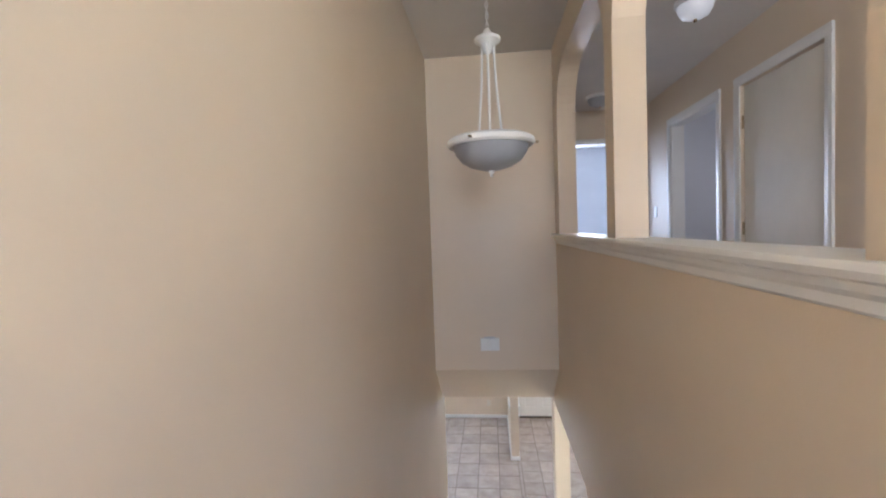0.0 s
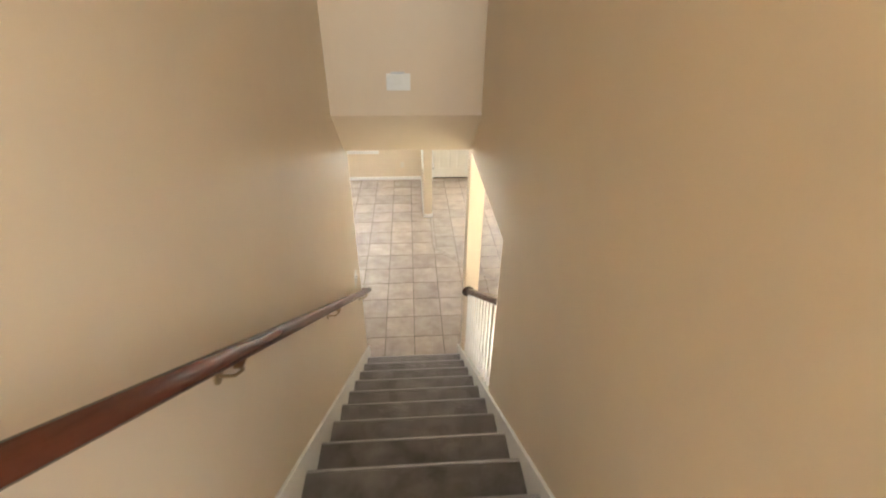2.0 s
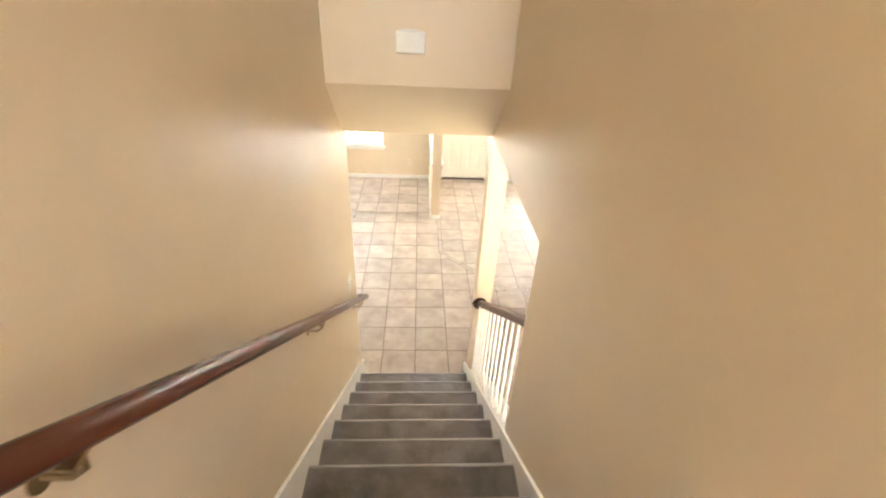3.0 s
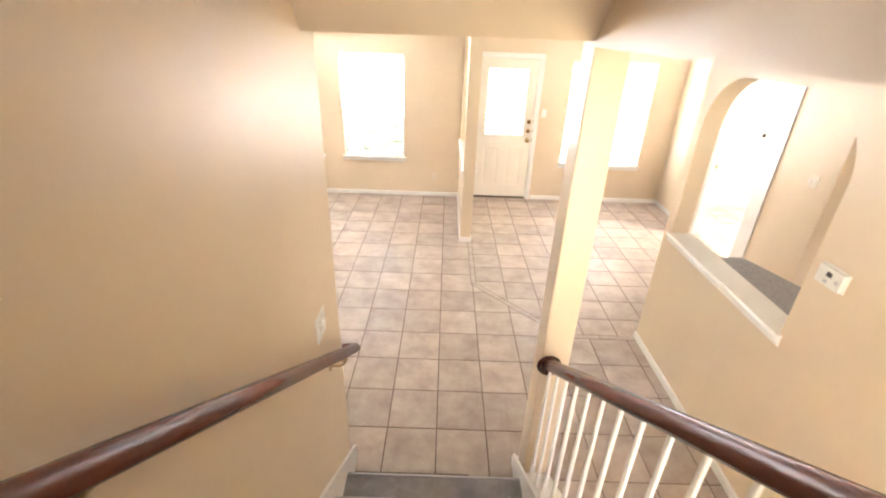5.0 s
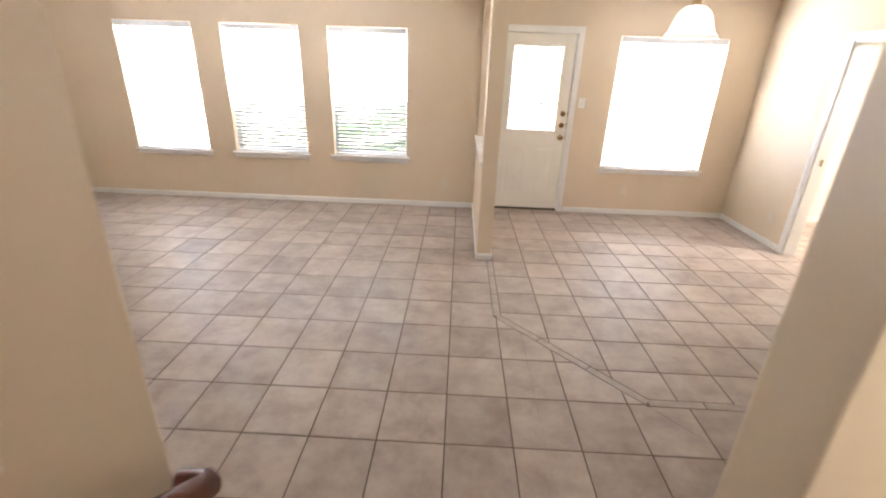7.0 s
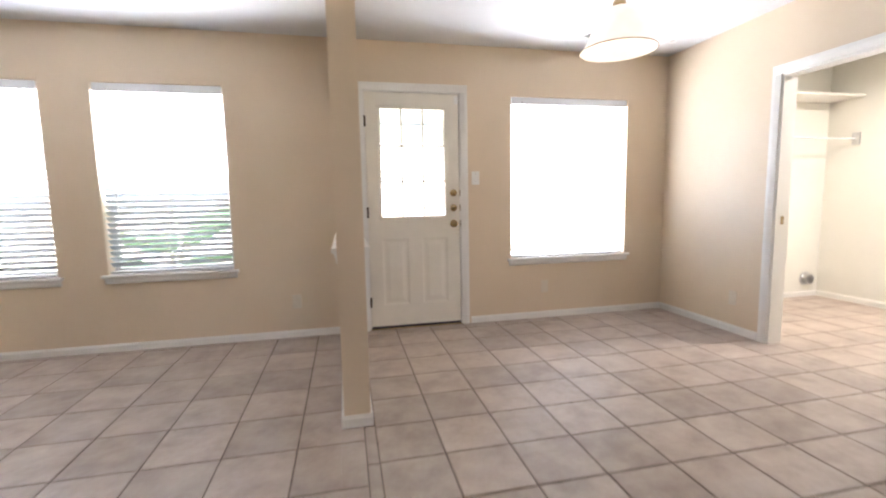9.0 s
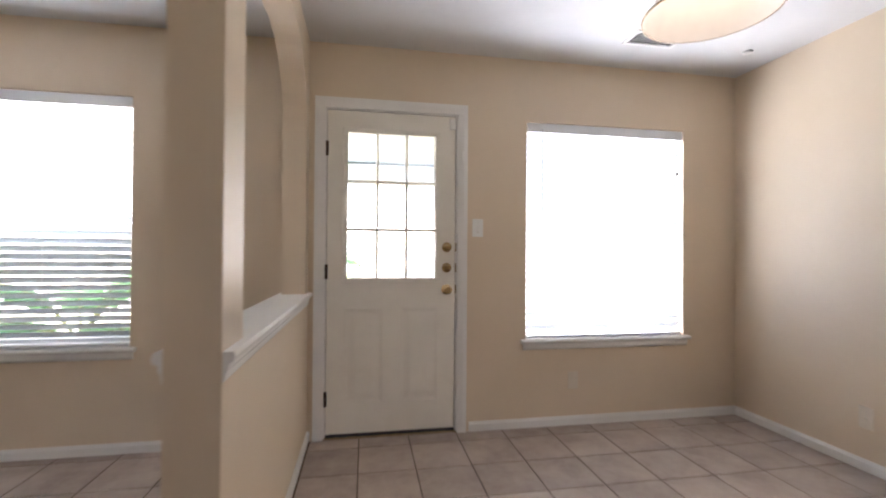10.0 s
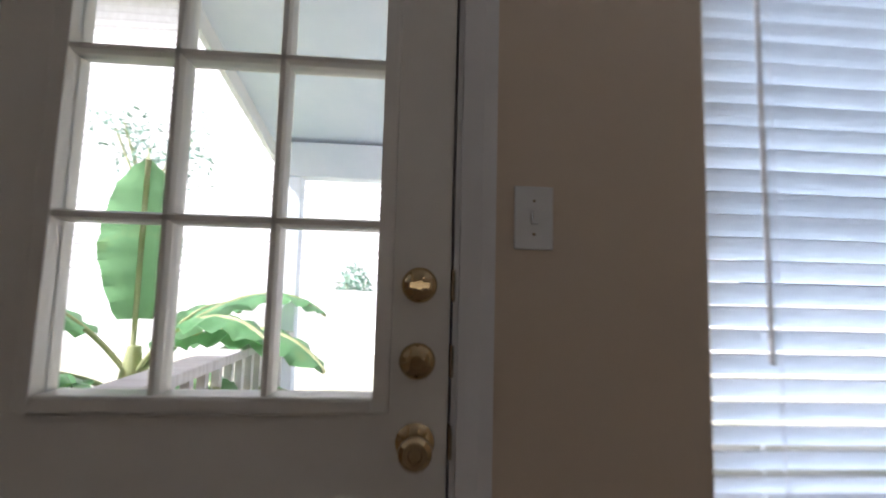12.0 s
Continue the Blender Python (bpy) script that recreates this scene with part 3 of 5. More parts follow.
def window(number, x0, x1, z0, z1):
    w = thing("window_%d" % number, ((x0 + x1) / 2, 0.1, z0), "white vinyl single-hung window in a plain reveal", "window", kind="structure")
    mid = (z0 + z1) / 2 + 0.01
    f = 0.04
    bm = bmesh.new()
    box(bm, x0 + 0.001, x0 + f, 0.105, 0.155, z0, z1)
    box(bm, x1 - f, x1 - 0.001, 0.105, 0.155, z0, z1)
    box(bm, x0 + f, x1 - f, 0.105, 0.155, z1 - f, z1 - 0.001)
    box(bm, x0 + f, x1 - f, 0.105, 0.155, z0 + 0.001, z0 + f)
    part("window_frame", bm, M_VINYL, w)
    box_part("meeting_rail", (x0 + f, x1 - f, 0.112, 0.15, mid - 0.02, mid + 0.02), M_VINYL, w, bevel=0.003)
    for a, b in ((z0 + f, mid - 0.02), (mid + 0.02, z1 - f)):
        p = box_part("pane", (x0 + f, x1 - f, 0.145, 0.149, a, b), M_GLASS, w)
        p.visible_shadow = False
    if number in (2, 3):
        box_part("insect_screen", (x0 + f, x1 - f, 0.151, 0.1525, z0 + f, mid - 0.02), M_SCREEN, w, "fine grey insect screen over the lower sash")
    bm = bmesh.new()
    prism(bm, [(0.10, z0 - 0.022), (0.10, z0 + 0.004), (-0.03, z0 + 0.004), (-0.038, z0 - 0.003), (-0.038, z0 - 0.015), (-0.03, z0 - 0.022)], "x", x0 - 0.035, x1 + 0.035)
    part("window_sill", bm, M_TRIM, w, "white painted window stool")
    bm = bmesh.new()
    prism(bm, [(-0.001, z0 - 0.023), (-0.016, z0 - 0.023), (-0.016, z0 - 0.055), (-0.008, z0 - 0.066), (-0.001, z0 - 0.066)], "x", x0 - 0.02, x1 + 0.02)
    part("apron", bm, M_TRIM, w)
    return w


SLAT = 0.044
slat_meshes = {}


def blind(x0, x1, z0, z1, tilt, label):
    b = thing("window_blind", ((x0 + x1) / 2, 0.055, z1), label, "blind", group="window blinds")
    y = 0.033
    bm = bmesh.new()
    box(bm, x0 + 0.008, x1 - 0.008, y - 0.03, y + 0.028, z1 - 0.066, z1 - 0.004)
    part("headrail", bm, M_VINYL, b, "white blind headrail with valance", bevel=0.003)
    zb = z0 + 0.014
    n = round((z1 - 0.088 - zb - 0.016) / SLAT)
    gap = (z1 - 0.088 - zb - 0.016) / n
    wide = round(x1 - x0 - 0.022, 3)
    key = (wide, tilt)
    for k in range(n):
        z = z1 - 0.088 - k * gap
        if key not in slat_meshes:
            bm = bmesh.new()
            pts = [(-0.025, 0.0), (-0.012, 0.0028), (0.0, 0.0036), (0.012, 0.0028), (0.025, 0.0),
                   (0.025, -0.0022), (0.012, 0.0006), (0.0, 0.0014), (-0.012, 0.0006), (-0.025, -0.0022)]
            c, s = math.cos(radians(tilt)), math.sin(radians(tilt))
            prism(bm, [(p * c - q * s, p * s + q * c) for p, q in pts], "x", -wide / 2, wide / 2)
            bmesh.ops.recalc_face_normals(bm, faces=bm.faces)
            me = bpy.data.meshes.new("slat")
            bm.to_mesh(me)
            bm.free()
            me.materials.append(M_SLAT)
            slat_meshes[key] = me
        ob = new("slat", slat_meshes[key])
        ob.parent = b
        ob.matrix_parent_inverse = Matrix.Translation(-Vector(b.location))
        ob.location = ((x0 + x1) / 2 + random.uniform(-0.001, 0.001), y, z)
        ob.rotation_euler = (radians(random.uniform(-2.5, 2.5)), radians(random.uniform(-0.12, 0.12)), 0)
    bm = bmesh.new()
    box(bm, x0 + 0.011, x1 - 0.011, y - 0.026, y + 0.026, zb - 0.009, zb + 0.009)
    part("bottom_rail", bm, M_VINYL, b, "white bottom rail of the blind", bevel=0.004)
    for f in (0.12, 0.5, 0.88):
        xx = x0 + (x1 - x0) * f
        for yy in (y - 0.026, y + 0.026):
            bm = bmesh.new()
            tube(bm, (xx, yy, zb), (xx, yy, z1 - 0.05), 0.0012, seg=5)
            part("ladder_cord", bm, M_VINYL, b)
    bm = bmesh.new()
    xx = x0 + 0.105
    tube(bm, (xx, y - 0.042, z1 - 0.045), (xx + 0.003, y - 0.045, z1 - 0.93 * (z1 - z0) * 0.72), 0.005, seg=6)
    tube(bm, (xx, y - 0.042, z1 - 0.052), (xx, y - 0.02, z1 - 0.035), 0.003, seg=6)
    part("tilt_wand", bm, M_STEEL, b, "grey hexagonal tilt wand", smooth=True)
    return b


for i, (x0, x1, z0, z1) in enumerate(WINDOWS):
    window(i + 1, x0, x1, z0, z1)
    blind(x0 + 0.002, x1 - 0.002, z0 + 0.004, z1, -55 if i == 3 else -42,
          "white slatted blind, lowered with its slats half open")
# cord tassel of the dining window's blind
bm = bmesh.new()
tube(bm, (1.593, -0.003, 1.965), (1.594, -0.006, 1.735), 0.0012, seg=5)
lathe(bm, [(0.002, 0.0), (0.007, -0.008), (0.009, -0.03), (0.0, -0.032)], (1.594, -0.006, 1.735), 10)
cord = tagged(finish("pull_cord", bm, M_DARK, smooth=True), "short pull cord with a dark tassel on the blind", "cord")

# ---- back door ----
door = thing("door_1", (-0.406, 0.02, 0), "off-white half-glazed back door with nine panes, closed", "door", kind="structure")
DX0, DX1, DY0, DY1 = -0.808, -0.0055, 0.004, 0.048
GX0, GX1, GZ0, GZ1 = -0.688, -0.134, 0.992, 1.894
bm = bmesh.new()
fr = 0.028   # moulded frame round the glass
box(bm, DX0, GX0 - fr, DY0, DY1, 0.012, 2.03)
box(bm, GX1 + fr, DX1, DY0, DY1, 0.012, 2.03)
box(bm, GX0 - fr, GX1 + fr, DY0, DY1, GZ1 + fr, 2.03)
# lower half, with two sunk panels
panels = [(-0.700, -0.465, 0.215, 0.800), (-0.352, -0.117, 0.215, 0.800)]
xs = [GX0 - fr, panels[0][0], panels[0][1], panels[1][0], panels[1][1], GX1 + fr]
zlo, zhi = 0.012, GZ0 - fr
box(bm, GX0 - fr, GX1 + fr, DY0, DY1, 0.80, zhi)
box(bm, GX0 - fr, GX1 + fr, DY0, DY1, zlo, 0.215)
box(bm, panels[0][1], panels[1][0], DY0, DY1, 0.215, 0.80)
box(bm, GX0 - fr, panels[0][0], DY0, DY1, 0.215, 0.80)
box(bm, panels[1][1], GX1 + fr, DY0, DY1, 0.215, 0.80)
for x0, x1, z0, z1 in panels:
    box(bm, x0, x1, DY0 + 0.02, DY1, z0, z1)
part("slab", bm, M_DOOR, door)
for x0, x1, z0, z1 in panels:
    x0, x1 = max(x0, GX0 - fr), min(x1, GX1 + fr)
    bm = bmesh.new()
    rings = []
    for inset, y in ((0.0, DY0 + 0.0005), (0.020, DY0 + 0.0045), (0.034, DY0 + 0.0045), (0.064, DY0 + 0.0012)):
        rings.append([bm.verts.new(p) for p in ((x0 + inset, y, z0 + inset), (x1 - inset, y, z0 + inset), (x1 - inset, y, z1 - inset), (x0 + inset, y, z1 - inset))])
    for a, b in zip(rings, rings[1:]):
        for k in range(4):
            bm.faces.new((a[k], a[(k + 1) % 4], b[(k + 1) % 4], b[k]))
    bm.faces.new(rings[-1])
    part("panel", bm, M_DOOR, door, "raised lower door panel")
bm = bmesh.new()
for x0, x1, z0, z1 in ((GX0 - fr, GX0, GZ0 - fr, GZ1 + fr), (GX1, GX1 + fr, GZ0 - fr, GZ1 + fr), (GX0, GX1, GZ1, GZ1 + fr), (GX0, GX1, GZ0 - fr, GZ0)):
    box(bm, x0, x1, DY0 - 0.010, DY1 + 0.008, z0, z1)
part("glazing_frame", bm, M_DOOR, door, "raised white frame round the glass", bevel=0.006)
pw, ph, mu = (GX1 - GX0) / 3, (GZ1 - GZ0) / 3, 0.009
for k in (1, 2):
    bm = bmesh.new()
    xx = GX0 + pw * k
    prism(bm, [(xx - mu, 0.014), (xx - mu * 0.5, 0.002), (xx + mu * 0.5, 0.002), (xx + mu, 0.014), (xx + mu, 0.05), (xx - mu, 0.05)], "z", GZ0, GZ1)
    part("glazing_bar", bm, M_DOOR, door)
    zz = GZ0 + ph * k
    bm = bmesh.new()
    prism(bm, [(0.014, zz - mu), (0.002, zz - mu * 0.5), (0.002, zz + mu * 0.5), (0.014, zz + mu), (0.049, zz + mu), (0.049, zz - mu)], "x", GX0, GX1)
    part("glazing_bar", bm, M_DOOR, door)
for i in range(3):
    for j in range(3):
        p = box_part("pane", (GX0 + pw * i + (mu if i else 0), GX0 + pw * (i + 1) - (mu if i < 2 else 0), 0.026, 0.030,
                              GZ0 + ph * j + (mu if j else 0), GZ0 + ph * (j + 1) - (mu if j < 2 else 0)), M_GLASS, door)
        p.visible_shadow = False
KX = -0.060
for z, big in ((1.187, False), (1.055, False)):
    bm = bmesh.new()
    lathe(bm, [(0.0, 0.002), (0.030, 0.002), (0.032, -0.004), (0.031, -0.010), (0.027, -0.016), (0.018, -0.0205), (0.009, -0.0225), (0.0, -0.023)], (KX, DY0, z), 28, "y")
    lock = part("deadbolt", bm, M_BRASS, door, "round polished brass deadbolt", smooth=True)
    bm = bmesh.new()
    if z > 1.1:
        lathe(bm, [(0.0, -0.02), (0.008, -0.02), (0.008, -0.031), (0.0, -0.031)], (KX, DY0, z), 12, "y")
        box(bm, KX - 0.017, KX + 0.017, DY0 - 0.038, DY0 - 0.029, z - 0.005, z + 0.005)
    else:
        lathe(bm, [(0.0, -0.02), (0.012, -0.02), (0.011, -0.026), (0.0, -0.026)], (KX, DY0, z), 16, "y")
        box(bm, KX - 0.001, KX + 0.001, DY0 - 0.027, DY0 - 0.025, z - 0.006, z + 0.006)
    part("thumb_turn", bm, M_BRASS, lock, smooth=True)
bm = bmesh.new()
lathe(bm, [(0.0, 0.002), (0.033, 0.002), (0.034, -0.003), (0.027, -0.010), (0.013, -0.014), (0.012, -0.032), (0.020, -0.038), (0.0275, -0.050),
           (0.027, -0.060), (0.020, -0.066), (0.012, -0.066), (0.010, -0.062), (0.0, -0.062)], (KX, DY0, 0.917), 32, "y")
part("door_knob", bm, M_BRASS, door, "polished brass door knob", smooth=True)
for z in (0.25, 1.03, 1.79):
    bm = bmesh.new()
    tube(bm, (DX0 - 0.004, DY0 - 0.006, z - 0.045), (DX0 - 0.004, DY0 - 0.006, z + 0.045), 0.007, seg=10)
    box(bm, DX0 - 0.016, DX0 + 0.006, DY0 - 0.002, DY0 + 0.004, z - 0.044, z + 0.044)
    part("hinge", bm, M_HINGE, door, "dark bronze butt hinge", smooth=True)
for z in (0.917, 1.055, 1.187):
    box_part("strike_plate", (-0.0025, 0.004, 0.001, 0.02, z - 0.028, z + 0.028), M_BRONZE, door)
bm = bmesh.new()
box(bm, -0.045, -0.008, DY0 - 0.012, DY0 + 0.001, 1.945, 2.01)
part("alarm_contact", bm, M_PLATE, door, "small white contact sensor", bevel=0.003)
box_part("alarm_contact", (0.028, 0.046, -0.026, -0.0165, 1.73, 1.80), M_PLATE, door, bevel=0.003)


def casing(name, plane, a0, a1, top, face, out, width=0.062, base=0.0, label="white moulded door casing", wide_side=1.0):
    """Three boards round a doorway; plane 'y': opening along x at y = face; plane 'x': along y at x = face."""
    c = thing(name, ((a0 + a1) / 2, face, base) if plane == "y" else (face, (a0 + a1) / 2, base), label, "door frame", kind="structure")

    def board(p, q, z0, z1, upright):
        bm = bmesh.new()
        t = 0.016
        if upright:
            inner, outer = p, q
            prof = [(inner, face), (inner, face + out * t * 0.6), (inner + (outer - inner) * 0.25, face + out * t * 0.75),
                    (inner + (outer - inner) * 0.6, face + out * t), (outer, face + out * t), (outer, face)]
            if plane == "x":
                prof = [(v, u) for u, v in prof]
            prism(bm, prof, "z", z0, z1)
        else:
            prof = [(face, z0), (face + out * t * 0.6, z0), (face + out * t * 0.75, z0 + (z1 - z0) * 0.25), (face + out * t, z0 + (z1 - z0) * 0.6), (face + out * t, z1), (face, z1)]
            prism(bm, prof, "x" if plane == "y" else "y", p, q)
        part("casing_board", bm, M_TRIM, c)
    board(a0, a0 - width * wide_side, base, base + top, True)
    board(a1, a1 + width, base, base + top, True)
    board(a0 - width * wide_side, a1 + width, base + top, base + top + width, False)
    return c


casing("door_frame", "y", -0.822, 0.010, 2.042, 0, -1)
bm = bmesh.new()
box(bm, -0.835, -0.8125, 0.001, 0.159, 0, 2.05)
box(bm, 0.0005, 0.023, 0.001, 0.159, 0, 2.05)
box(bm, -0.8125, 0.0005, 0.001, 0.159, 2.034, 2.05)
box(bm, -0.8125, -0.79, 0.0495, 0.075, 0, 2.034)
box(bm, -0.022, 0.0005, 0.0495, 0.075, 0, 2.034)
box(bm, -0.79, -0.022, 0.0495, 0.075, 2.012, 2.034)
structure("door_jamb", bm, M_TRIM, "white jamb of the back door", "door frame")
bm = bmesh.new()
box(bm, -0.835, 0.023, 0.0, 0.20, -0.05, 0.010)
structure("threshold", bm, M_BRONZE, "dark bronze door threshold", "threshold", bevel=0.003)
# a nick of dark weatherstrip at the foot of the door
bm = bmesh.new()
box(bm, DX0, DX1, 0.0015, 0.03, 0.0105, 0.032)
structure("door_sweep", bm, M_DARK, "dark rubber sweep under the back door", "door sweep")

# south board widened to fit a white strip in the camera's view
casing("laundry_frame", "x", -2.05, -1.165, 1.97, DINE_X, -1, wide_side=3.4)
bm = bmesh.new()
box(bm, DINE_X + 0.001, DINE_X + 0.119, -1.18, -1.1645, 0, 1.97)
box(bm, DINE_X + 0.001, DINE_X + 0.119, -2.0505, -2.035, 0, 1.97)
box(bm, DINE_X + 0.001, DINE_X + 0.119, -2.035, -1.18, 1.955, 1.9705)
structure("laundry_jamb", bm, M_TRIM, "white jamb of the laundry doorway", "door frame")
bm = bmesh.new()
box(bm, DINE_X + 0.045, DINE_X + 0.075, -1.1815, -1.179, 0.90, 0.96)
structure("strike_plate", bm, M_BRONZE, "brass strike plate on the laundry jamb", "strike plate")

# upstairs doors
up_door = thing("door_2", (HX + 0.03, -5.89, UP), "plain flat white hall door, closed", "door", kind="structure")
box_part("slab", (HX + 0.022, HX + 0.057, -6.292, -5.488, UP + 0.01, UP + 2.032), M_DOOR, up_door, bevel=0.003)
for z in (0.25, 1.02, 1.78):
    bm = bmesh.new()
    tube(bm, (HX + 0.014, -5.486, UP + z - 0.045), (HX + 0.014, -5.486, UP + z + 0.045), 0.008, seg=10)
    part("hinge", bm, M_BRONZE, up_door, "dull brass hinge", smooth=True)
casing("hall_door_frame", "x", -6.30, -5.48, 2.04, HX, -1, base=UP)
casing("hall_doorway_frame", "x", -5.15, -4.25, 2.04, HX, -1, base=UP)
casing("end_doorway_frame", "y", -0.32, 0.44, 2.03, -3.45, -1, base=UP)
bm = bmesh.new()
box(bm, HX + 0.001, HX + 0.119, -4.265, -4.249, UP, UP + 2.04)
box(bm, HX + 0.001, HX + 0.119, -5.151, -5.135, UP, UP + 2.04)
box(bm, HX + 0.001, HX + 0.119, -5.135, -4.265, UP + 2.025, UP + 2.0405)
structure("hall_jamb", bm, M_TRIM, "white jamb of the open hall doorway", "door frame")
bm = bmesh.new()
box(bm, HX - 0.008, HX - 0.001, -3.86, -3.79, UP + 1.14, UP + 1.255)
tagged(finish("light_switch", bm, M_PLATE, bevel=0.003), "white switch plate on the upper hall wall", "light switch")

# ---- lamps ----
PL = (-1.27, -6.86)
pend = thing("pendant_lamp", (*PL, UPC), "white stairwell pendant with an unlit alabaster bowl", "ceiling lamp")
ZB = 4.235
bm = bmesh.new()
lathe(bm, [(0.0, UPC), (0.06, UPC), (0.062, UPC - 0.012), (0.03, UPC - 0.03), (0.0, UPC - 0.03)], (*PL, 0), 24)
part("canopy", bm, M_TRIM, pend, smooth=True)
bm = bmesh.new()
z, k = UPC - 0.03, 0
while z > ZB + 0.52:
    a = (k % 2) * math.pi / 2
    c, s = math.cos(a) * 0.007, math.sin(a) * 0.007
    loop = [(PL[0] + c * math.cos(t), PL[1] + s * math.cos(t), z - 0.014 + 0.016 * math.sin(t)) for t in [j * math.tau / 8 for j in range(9)]]
    sweep(bm, loop, 0.0018, 5)
    z -= 0.024
    k += 1
part("chain", bm, M_TRIM, pend, "white link chain", smooth=True)
bm = bmesh.new()
lathe(bm, [(0.0, ZB + 0.53), (0.012, ZB + 0.525), (0.022, ZB + 0.505), (0.058, ZB + 0.485), (0.060, ZB + 0.472), (0.03, ZB + 0.455), (0.02, ZB + 0.43), (0.008, ZB + 0.415), (0.0, ZB + 0.415)], (*PL, 0), 28)
part("hub", bm, M_TRIM, pend, smooth=True)
for k in range(3):
    a = k * math.tau / 3 + 0.5
    bm = bmesh.new()
    sweep(bm, [(PL[0] + 0.03 * math.cos(a), PL[1] + 0.03 * math.sin(a), ZB + 0.46), (PL[0] + 0.037 * math.cos(a), PL[1] + 0.037 * math.sin(a), ZB + 0.30),
               (PL[0] + 0.062 * math.cos(a), PL[1] + 0.062 * math.sin(a), ZB + 0.05)], 0.0055, 8)
    part("rod", bm, M_TRIM, pend, smooth=True)
bm = bmesh.new()
lathe(bm, [(0.045, ZB + 0.05), (0.10, ZB + 0.052), (0.175, ZB + 0.040), (0.197, ZB + 0.028), (0.200, ZB + 0.008), (0.190, ZB - 0.002), (0.165, ZB + 0.0), (0.16, ZB + 0.02), (0.045, ZB + 0.035)], (*PL, 0), 40)
part("rim", bm, M_TRIM, pend, "white metal bowl rim", smooth=True)
bm = bmesh.new()
lathe(bm, [(0.172, ZB), (0.160, ZB - 0.035), (0.135, ZB - 0.068), (0.095, ZB - 0.092), (0.045, ZB - 0.106), (0.012, ZB - 0.109)], (*PL, 0), 40)
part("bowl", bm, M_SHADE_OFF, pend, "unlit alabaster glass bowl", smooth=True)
bm = bmesh.new()
lathe(bm, [(0.0, ZB - 0.104), (0.012, ZB - 0.108), (0.014, ZB - 0.118), (0.006, ZB - 0.125), (0.008, ZB - 0.133), (0.0, ZB - 0.14)], (*PL, 0), 14)
part("finial", bm, M_TRIM, pend, smooth=True)
for k in range(3):
    a = k * math.tau / 3 + 0.1
    bm = bmesh.new()
    p = (PL[0] + 0.2 * math.cos(a), PL[1] + 0.2 * math.sin(a), ZB + 0.014)
    tube(bm, p, (p[0] + 0.018 * math.cos(a), p[1] + 0.018 * math.sin(a), ZB + 0.014), 0.005, seg=8)
    part("thumb_screw", bm, M_BRONZE, pend, smooth=True)

LX, LY, LZ = 0.50, -1.56, 1.922
lamp = thing("dining_pendant", (LX, LY, CEIL), "lit bell-shaped frosted glass pendant lamp", "ceiling lamp")
bm = bmesh.new()
lathe(bm, [(0.0, CEIL), (0.062, CEIL), (0.062, CEIL - 0.012), (0.03, CEIL - 0.028), (0.0, CEIL - 0.028)], (LX, LY, 0), 24)
part("canopy", bm, M_BRASS, lamp, smooth=True)
bm = bmesh.new()
tube(bm, (LX, LY, CEIL - 0.025), (LX, LY, LZ + 0.26), 0.006, seg=8)
part("stem", bm, M_BRASS, lamp, smooth=True)
bm = bmesh.new()
lathe(bm, [(0.0, LZ + 0.275), (0.02, LZ + 0.27), (0.035, LZ + 0.25), (0.036, LZ + 0.21), (0.0, LZ + 0.21)], (LX, LY, 0), 20)
part("cap", bm, M_BRASS, lamp, smooth=True)
bm = bmesh.new()
outer = [(0.032, LZ + 0.225), (0.07, LZ + 0.215), (0.108, LZ + 0.185), (0.135, LZ + 0.14), (0.150, LZ + 0.09), (0.165, LZ + 0.045), (0.192, LZ + 0.012), (0.200, LZ)]
inner = [(r - 0.004, z - 0.002) for r, z in outer[::-1]]
lathe(bm, outer + inner, (LX, LY, 0), 44)
part("shade", bm, M_SHADE_LIT, lamp, "glowing frosted bell shade", smooth=True)
bm = bmesh.new()
ring = [(LX + 0.199 * math.cos(t), LY + 0.199 * math.sin(t), LZ) for t in [j * math.tau / 44 for j in range(45)]]
sweep(bm, ring, 0.0035, 6)
part("rim", bm, M_BRONZE, lamp, "thin dark rim of the shade", smooth=True)
bm = bmesh.new()
lathe(bm, [(0.0, LZ + 0.20), (0.014, LZ + 0.20), (0.016, LZ + 0.17), (0.03, LZ + 0.13), (0.028, LZ + 0.10), (0.0, LZ + 0.085)], (LX, LY, 0), 18)
part("bulb", bm, M_BULB, lamp, "lit warm bulb", smooth=True)


def dome_light(name, x, y, z, r, glass, label):
    d = thing(name, (x, y, z), label, "ceiling lamp", "ceiling dome lights")
    bm = bmesh.new()
    lathe(bm, [(0.0, z), (r, z), (r, z - 0.02), (r * 0.9, z - 0.028), (0.0, z - 0.028)], (x, y, 0), 28)
    part("base", bm, M_TRIM, d, smooth=True)
    bm = bmesh.new()
    lathe(bm, [(r * 0.88, z - 0.026), (r * 0.86, z - 0.05), (r * 0.7, z - 0.085), (r * 0.4, z - 0.105), (0.012, z - 0.112)], (x, y, 0), 28)
    part("dome", bm, glass, d, smooth=True)
    bm = bmesh.new()
    lathe(bm, [(0.0, z - 0.108), (0.012, z - 0.112), (0.01, z - 0.125), (0.0, z - 0.13)], (x, y, 0), 12)
    part("finial", bm, M_BRASS, d, smooth=True)
    return d


dome_light("flush_light", 0.0, -6.0, UPC, 0.115, M_GLOBE, "frosted dome light on the upper hall ceiling")
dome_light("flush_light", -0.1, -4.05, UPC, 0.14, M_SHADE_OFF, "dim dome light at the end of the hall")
dome_light("flush_light", 3.1, -1.5, CEIL, 0.17, M_LAUNDRY, "lit dome light in the laundry room")

